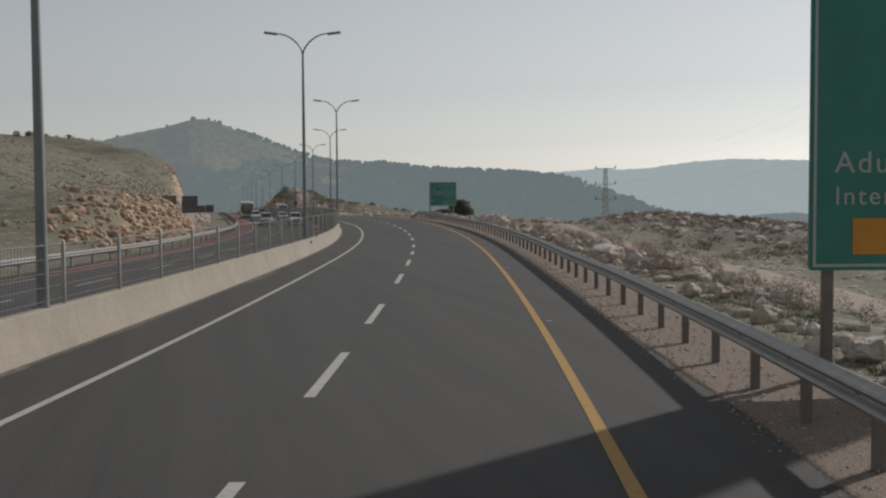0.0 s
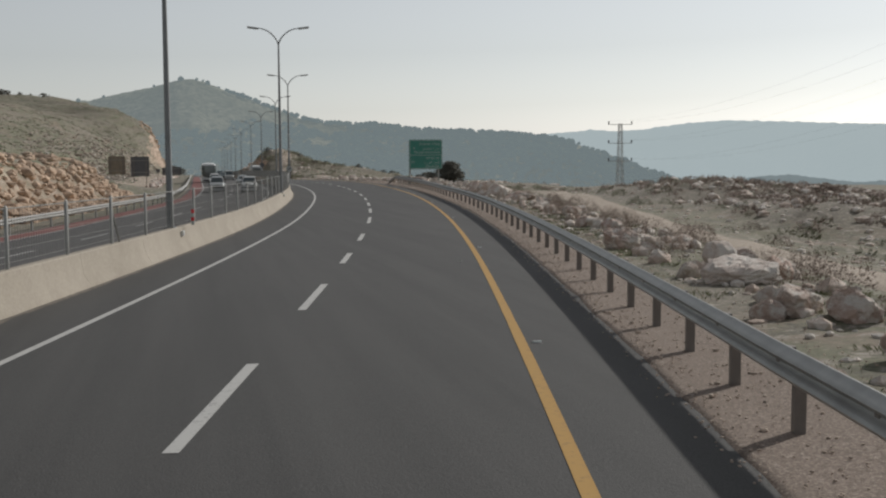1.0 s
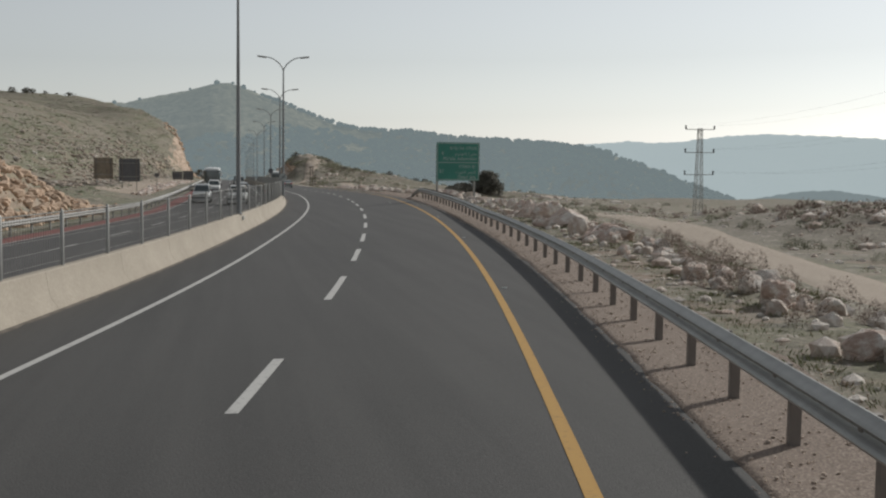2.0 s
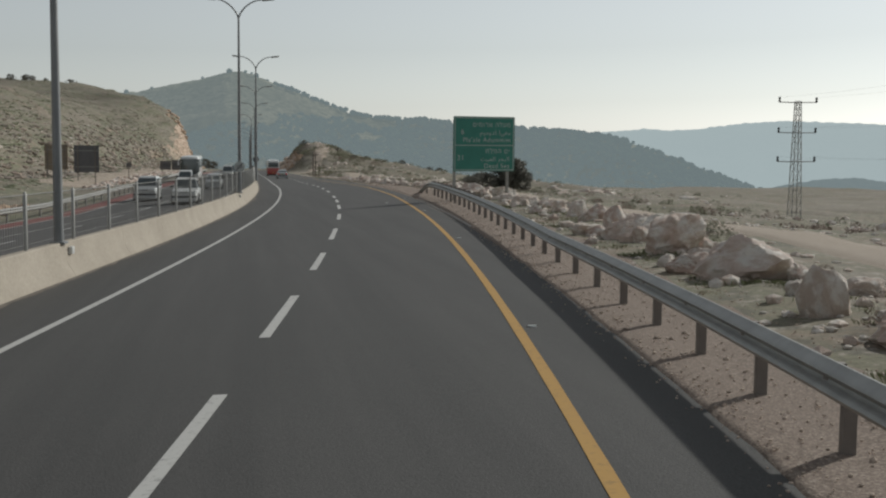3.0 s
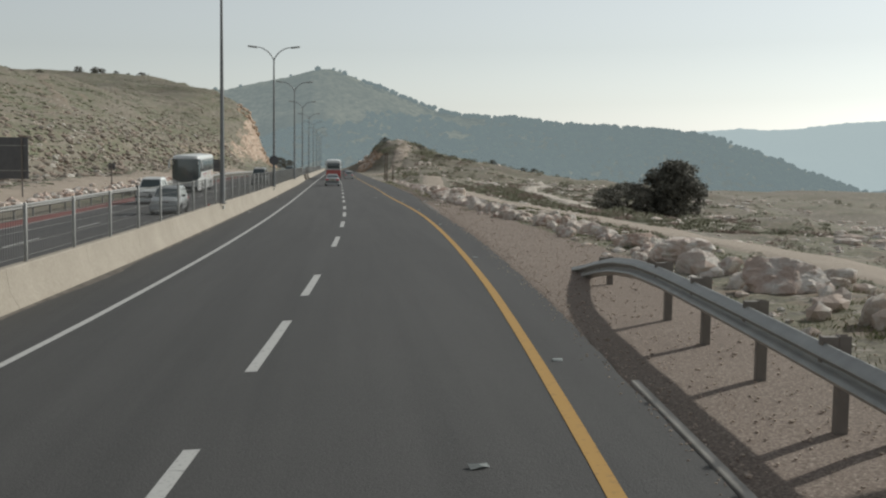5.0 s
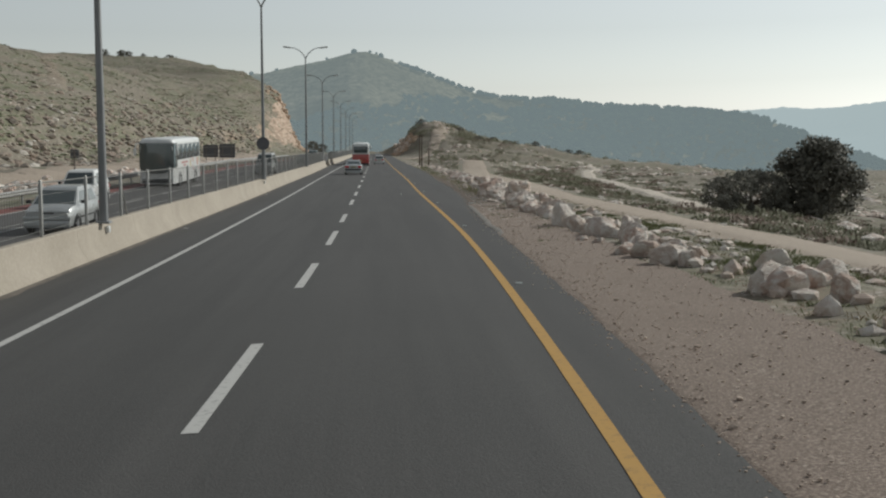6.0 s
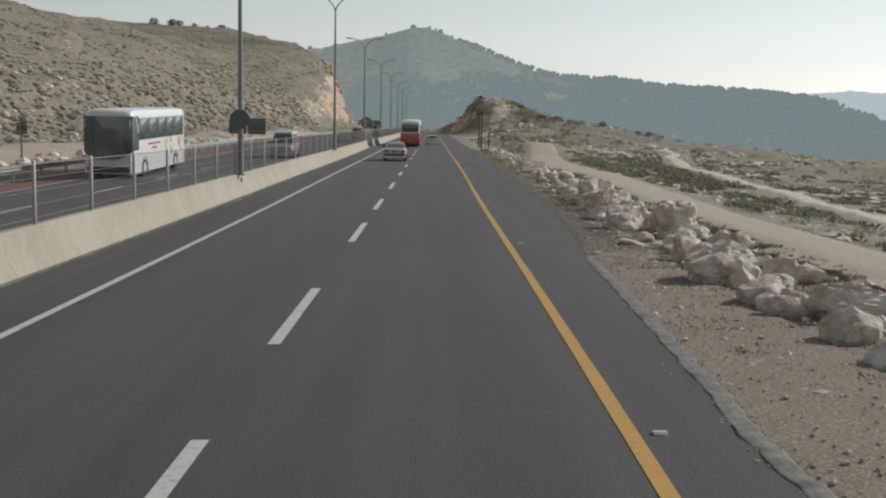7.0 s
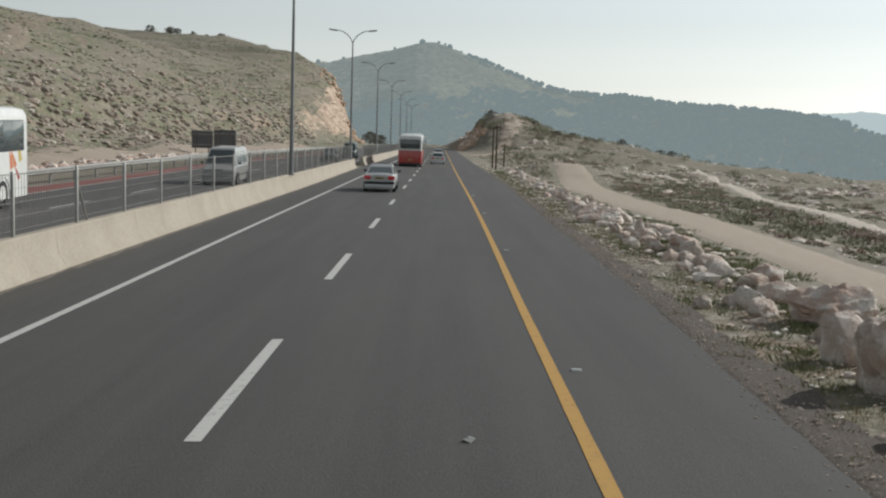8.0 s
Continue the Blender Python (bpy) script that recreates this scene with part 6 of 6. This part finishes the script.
def traffic():
    away, toward = 0.0, 180.0
    car("sedan", stand(279.5, -1.1, 0.0, away), "silver four-door sedan with red tail lamps in the median lane", SILVER, SEDAN)
    coach("coach", stand(346, -1.15, 0.0, away), "white and red coach driving ahead in the median lane", WHITE, RED, dict(L=12.0, W=2.5, H=3.5, band=1.55, win=(1.75, 2.75), axles=(-3.6, 3.9)))
    car("hatchback", stand(366, 1.75, 0.0, away), "white hatchback far ahead in the shoulder lane", WHITE, HATCH)
    car("hatchback", stand(424, 1.75, 0.0, away), "silver hatchback far ahead in the shoulder lane", SILVER, HATCH)
    pickup(stand(168, -9.9, -0.01, toward))
    car("suv", stand(178, -13.7, -0.01, toward), "silver off-road car on the far carriageway", SILVER, SUV, "off-road car")
    car("hatchback", stand(206, -9.9, -0.01, toward), "silver hatchback on the far carriageway", SILVER, HATCH)
    car("suv", stand(224, -13.7, -0.01, toward), "white off-road car on the far carriageway", WHITE, SUV, "off-road car")
    c = coach("coach", stand(253.5, -14.4, -0.01, toward), "white oncoming coach with tinted windows and bright splashes", WHITE, WHITE, dict(L=12.0, W=2.5, H=3.55, band=1.4, win=(2.0, 3.05), axles=(-3.4, 3.7)))
    r3 = random.Random(3)
    for sx in (-1, 1):
        for k in range(9):
            bm = bmesh.new()
            y, z = r3.uniform(-5.2, -1.0), r3.uniform(1.0, 1.75)
            a, w, h = r3.uniform(-0.6, 0.6), r3.uniform(0.12, 0.3), r3.uniform(0.35, 0.7)
            pts = [(y - w, z), (y + w * 0.3, z - 0.1), (y + w + a * 0.5, z + h), (y + a * 0.4, z + h * 0.7)]
            f = [bm.verts.new((sx * 1.252, q[0], q[1])) for q in pts]
            g = [bm.verts.new((sx * 1.245, q[0], q[1])) for q in pts]
            bm.faces.new(f)
            bm.faces.new(g[::-1])
            for j in range(4):
                bm.faces.new((f[j], g[j], g[(j + 1) % 4], f[(j + 1) % 4]))
            part("splash", bm, (BUS_ORANGE, RED, BUS_YELLOW)[k % 3], c, "bright paint splash", flat=True)
        for z, y0, y1 in ((1.72, 0.2, 3.0), (1.5, 1.0, 2.2)):
            bm = bmesh.new()
            box(bm, sx * 1.252, (y0 + y1) / 2, z, 0.006, y1 - y0, 0.10)
            part("lettering_bar", bm, RED, c, "bar in place of unreadable writing", flat=True)
    car("van", stand(281.5, -9.9, -0.01, toward), "grey van with dark windows on the far carriageway", GREY_CAR, VAN, "van")
    car("hatchback", stand(344, -10.0, -0.01, toward), "dark green car on the far carriageway", DARK_CAR, HATCH)
    car("van", stand(372, -10.0, -0.01, toward), "dark green van on the far carriageway", DARK_CAR, VAN, "van")


traffic()


# first direction sign beside the rail
def first_sign():
    root = empty("direction_sign", stand(23.2, 6.85, 1.45, 3.0), "large green direction sign with an orange panel", "road sign")
    W, H = 3.4, 4.6
    bm = bmesh.new()
    panel(bm, 0, W, 0, H, 0, 0.05, 0.06)
    part("panel", bm, SIGN_GREEN, root, flat=True)
    bm = bmesh.new()
    frame_ring(bm, 0.05, W - 0.05, 0.05, H - 0.05, 0.04, -0.004)
    part("border", bm, SIGN_WHITE, root, flat=True)
    bm = bmesh.new()
    box(bm, 1.25, -0.006, 0.47, 1.3, 0.006, 0.5, 0.0)
    part("orange_panel", bm, SIGN_ORANGE, root, "orange inset panel", flat=True)
    bm = bmesh.new()
    box(bm, 1.55, -0.012, 0.47, 0.25, 0.006, 0.2, 0.0)
    part("bar", bm, SIGN_BACK, root, flat=True)
    letters("Adu", 0.42, SIGN_WHITE, root, "letter", Matrix.Translation((0.34, -0.004, 1.35)) @ FLAT, "LEFT")
    letters("Inter", 0.36, SIGN_WHITE, root, "letter", Matrix.Translation((0.34, -0.004, 0.91)) @ FLAT, "LEFT")
    for x in (0.3, W - 0.35):
        bm = bmesh.new()
        box(bm, x, 0.13, 1.1, 0.14, 0.14, 6.4, 0.012)
        part("post", bm, GALV_DARK, root)
    return root


first_sign()


# boards seen from behind across the road, and round signs on the lamps
BOARD_BROWN = simple("weathered_board", (0.27, 0.22, 0.165), 0.85, 0, 0.25, 1.5, 0.3)


def board(s, off, w, h, mid, legs, label, back=SIGN_BACK):
    root = empty("road_sign", stand(s, off), label, "road sign")
    p = spot(s, off)
    g = ground_z(p.x, p.y) - p.z
    bm = bmesh.new()
    panel(bm, -w / 2, w / 2, mid - h / 2, mid + h / 2, 0, 0.05, 0.05)
    part("panel", bm, back, root, flat=True)
    for z in (mid - h * 0.3, mid + h * 0.3):
        bm = bmesh.new()
        box(bm, 0, -0.03, z, w * 0.92, 0.05, 0.07)
        part("stiffener", bm, GALV, root, flat=True)
    for x in legs:
        bm = bmesh.new()
        box(bm, x, -0.09, (mid + h / 2 + g) / 2 - 0.1, 0.1, 0.1, mid + h / 2 - g + 0.1)
        part("post", bm, GALV_DARK, root, flat=True)
    return root


board(344, -24.1, 2.3, 1.9, 1.75, (-0.7, 0.7), "grey back of a road sign on two posts")
board(344, -21.6, 2.4, 2.1, 1.8, (-0.7, 0.7), "grey back of a road sign on two posts")
board(231, -25.6, 2.9, 3.2, 3.2, (-1.0, 1.0), "large grey back of a direction sign on posts")
board(233, -29.4, 2.7, 3.0, 3.4, (-1.0, 1.0), "large brown back of a weathered board on posts", BOARD_BROWN)
board(262, -23.8, 0.7, 0.7, 2.2, (0.0,), "small grey back of a road sign on a post")


def round_sign(s, off, up, r, face, label, stroke):
    root = empty("round_sign", stand(s, off, up), label, "road sign")
    bm = bmesh.new()
    bmesh.ops.create_cone(bm, segments=28, cap_ends=True, radius1=r, radius2=r, depth=0.03)
    bmesh.ops.rotate(bm, cent=(0, 0, 0), matrix=Matrix.Rotation(radians(90), 3, "X"), verts=bm.verts)
    bmesh.ops.translate(bm, vec=(0, -0.16, 0), verts=bm.verts)
    part("disc", bm, face, root, flat=True)
    bm = bmesh.new()
    box(bm, 0, -0.10, 0, 0.26, 0.10, 0.06)
    part("clamp", bm, GALV, root, flat=True)
    if stroke:
        bm = bmesh.new()
        box(bm, 0, 0, 0, 2 * r * 0.95, 0.006, r * 0.2, 0, Matrix.Rotation(radians(-50), 3, "Y"))
        bmesh.ops.translate(bm, vec=(0, -0.182, 0), verts=bm.verts)
        part("stroke", bm, SIGN_BACK, root, flat=True)
        letters("50", r * 0.95, SIGN_BACK, root, "numeral", Matrix.Translation((0, -0.178, -r * 0.33)) @ FLAT, "CENTER")
    return root


round_sign(155.9, -5.69, 2.35, 0.31, SIGN_WHITE, "round white sign ending a speed limit on a lamp pole", True)
round_sign(234.4, -5.6, 2.95, 0.38, SIGN_BACK, "round dark sign back on a lamp pole", False)


def marker(s, off, up):
    root = empty("marker_post", stand(s, off, up), "red and white marker post at the median", "marker post", "marker posts")
    for k in range(4):
        bm = bmesh.new()
        box(bm, 0, 0, 0.08 + k * 0.13, 0.10, 0.04, 0.128, 0.006)
        part("band", bm, TAIL_RED if k % 2 else SIGN_WHITE, root, "red band" if k % 2 else "white band")
    return root


marker(72.0, -5.45, 0.83)
marker(200.2, -7.2, 0.0)
marker(202.5, -7.3, 0.0)


# small junction boxes on the median, at the lamps
def junction_box(s):
    root = empty("junction_box", stand(s, -5.66 + median_off(s), 0.62), "small white junction box on the median barrier", "junction box", "median junction boxes")
    bm = bmesh.new()
    box(bm, 0, 0, 0, 0.09, 0.2, 0.17, 0.012)
    part("housing", bm, WHITE, root)
    bm = bmesh.new()
    box(bm, 0.048, 0, 0, 0.008, 0.17, 0.14, 0.003)
    part("cover", bm, WHITE, root)


for place in (70.8, 113.9, 155.9, 194.3, 234.4):
    junction_box(place + 0.4)


# lattice pylon in the valley
def pylon(x, y):
    g = ground_z(x, y)
    root = empty("power_pylon", Matrix.Translation((x, y, g)), "grey lattice power pylon with three cross-arms", "pylon")
    top = 4.55 - g
    bm = bmesh.new()
    def half(z):
        return 0.4 - 0.22 * z / top
    legs = [(-1, -1), (1, -1), (1, 1), (-1, 1)]
    for a, c in legs:
        tube(bm, [(a * half(-0.3), c * half(-0.3), -0.3), (a * half(top), c * half(top), top)], 0.032, 5)
    part("leg_frame", bm, GALV, root)
    bm = bmesh.new()
    n = 11
    for k in range(n):
        z0, z1 = top * k / n, top * (k + 1) / n
        for (a, c), (e, f) in zip(legs, legs[1:] + legs[:1]):
            h0, h1 = half(z0), half(z1)
            tube(bm, [(a * h0, c * h0, z0), (e * h1, f * h1, z1)], 0.015, 4)
            tube(bm, [(e * h0, f * h0, z0), (a * h1, c * h1, z1)], 0.015, 4)
            tube(bm, [(a * h1, c * h1, z1), (e * h1, f * h1, z1)], 0.015, 4)
    part("bracing", bm, GALV, root)
    for z in (top - 0.1, top - 2.4, top - 4.6):
        bm = bmesh.new()
        for s in (-1, 1):
            tube(bm, [(0, 0.15 * s, z), (1.55, 0, z + 0.02)], 0.035, 5)
            tube(bm, [(0, 0.15 * s, z), (-1.55, 0, z + 0.02)], 0.035, 5)
        arm = part("cross_arm", bm, GALV_DARK, root)
        for x2 in (-1.5, 1.5):
            bm = bmesh.new()
            tube(bm, [(x2, 0, z), (x2, 0, z + 0.12), (x2, 0, z + 0.2), (x2, 0, z + 0.32), (x2, 0, z + 0.42)], [0.05, 0.1, 0.06, 0.1, 0.05], 8)
            part("insulator", bm, BLACK_TRIM, arm, "dark insulator")
    return root


pylon(61.65, 167.82)


def power_cables():
    root = empty("power_cables", pose(61.65, 167.82, 4.5), "thin dark power cables sagging from the pylon", "power cable")
    inv = root.matrix_world.inverted()
    for x2, z, end in ((-1.5, 4.85, (52, 60, 16.0)), (1.5, 4.85, (55, 60, 16.0)), (-1.5, 2.55, (52, 60, 13.7)), (1.5, 2.55, (55, 60, 13.7)), (-1.5, 0.35, (52, 60, 11.5)), (1.5, 0.35, (55, 60, 11.5))):
        a, c = Vector((61.65 + x2, 167.82, z)), Vector(end)
        pts = [a.lerp(c, k / 24) - Vector((0, 0, 3.2 * 4 * (k / 24) * (1 - k / 24))) for k in range(25)]
        bm = bmesh.new()
        tube(bm, pts, 0.003, 5)
        part("cable", bm, BLACK_TRIM, root).matrix_parent_inverse = inv


power_cables()


def wood_pole(s, off, h):
    p = beside(s, off)
    root = empty("utility_pole", Matrix.Translation(p), "thin wooden utility pole beside the road", "utility pole", "utility poles")
    bm = bmesh.new()
    tube(bm, [(0, 0, -0.3), (0, 0, h * 0.5), (0.02, 0, h)], [0.11, 0.095, 0.075], 10)
    part("pole", bm, BARK, root)
    bm = bmesh.new()
    box(bm, 0, 0, h - 0.25, 0.9, 0.08, 0.09, 0.01)
    part("cross_arm", bm, BARK, root)


wood_pole(352, 8.6, 5.2)
wood_pole(361, 8.6, 5.2)
wood_pole(375, 10.8, 3.2)


# scraps of litter on the road
def scrap(s, off, size, turn):
    bm = bmesh.new()
    vs = [bm.verts.new((x * size, y * size * 0.6, z * size)) for x, y, z in ((-1, -1, 0.02), (0.2, -1.1, 0.25), (1, -0.7, 0.05), (1.1, 0.8, 0.2), (0, 1, 0.05), (-0.9, 0.9, 0.3))]
    c = bm.verts.new((0, 0, size * 0.35))
    for k in range(6):
        bm.faces.new((vs[k], vs[(k + 1) % 6], c))
    ret = bmesh.ops.solidify(bm, geom=list(bm.faces), thickness=0.004)
    ob = part("litter", bm, SIGN_WHITE, None, flat=True)
    ob.matrix_world = stand(s, off, 0.004, turn)
    return tagged(ob, "crumpled white paper scrap lying on the asphalt", "litter", "paper scraps")


for place in ((148.8, 2.58, 0.09, 20), (226.8, 2.48, 0.08, 70), (212.9, 5.17, 0.16, 10), (203.4, -5.2, 0.07, 0), (231.8, -5.2, 0.08, 40), (63.0, 3.1, 0.05, 5)):
    scrap(*place)


# white reflector studs beside the yellow line
def studs():
    bm = bmesh.new()
    vs = box(bm, 0, 0, 0.010, 0.12, 0.10, 0.02, 0.004)
    for v in bm.verts:
        if v.co.z > 0.015:
            v.co.y *= 0.6
    first = part("road_stud", bm, SIGN_WHITE, None)
    first.matrix_world = stand(31.1, 3.83, 0.002)
    tagged(first, "small white reflector stud on the asphalt", "road stud", "road studs")
    for s in (16.0, 49.5, 67.5, 85.9, 103.5, 121.0, 138.7, 153.5, 168.5, 184.0, 198.9, 215.0, 230.1, 245.5, 261.0, 276.5):
        copy_thing(first, stand(s, 3.83, 0.002))


studs()
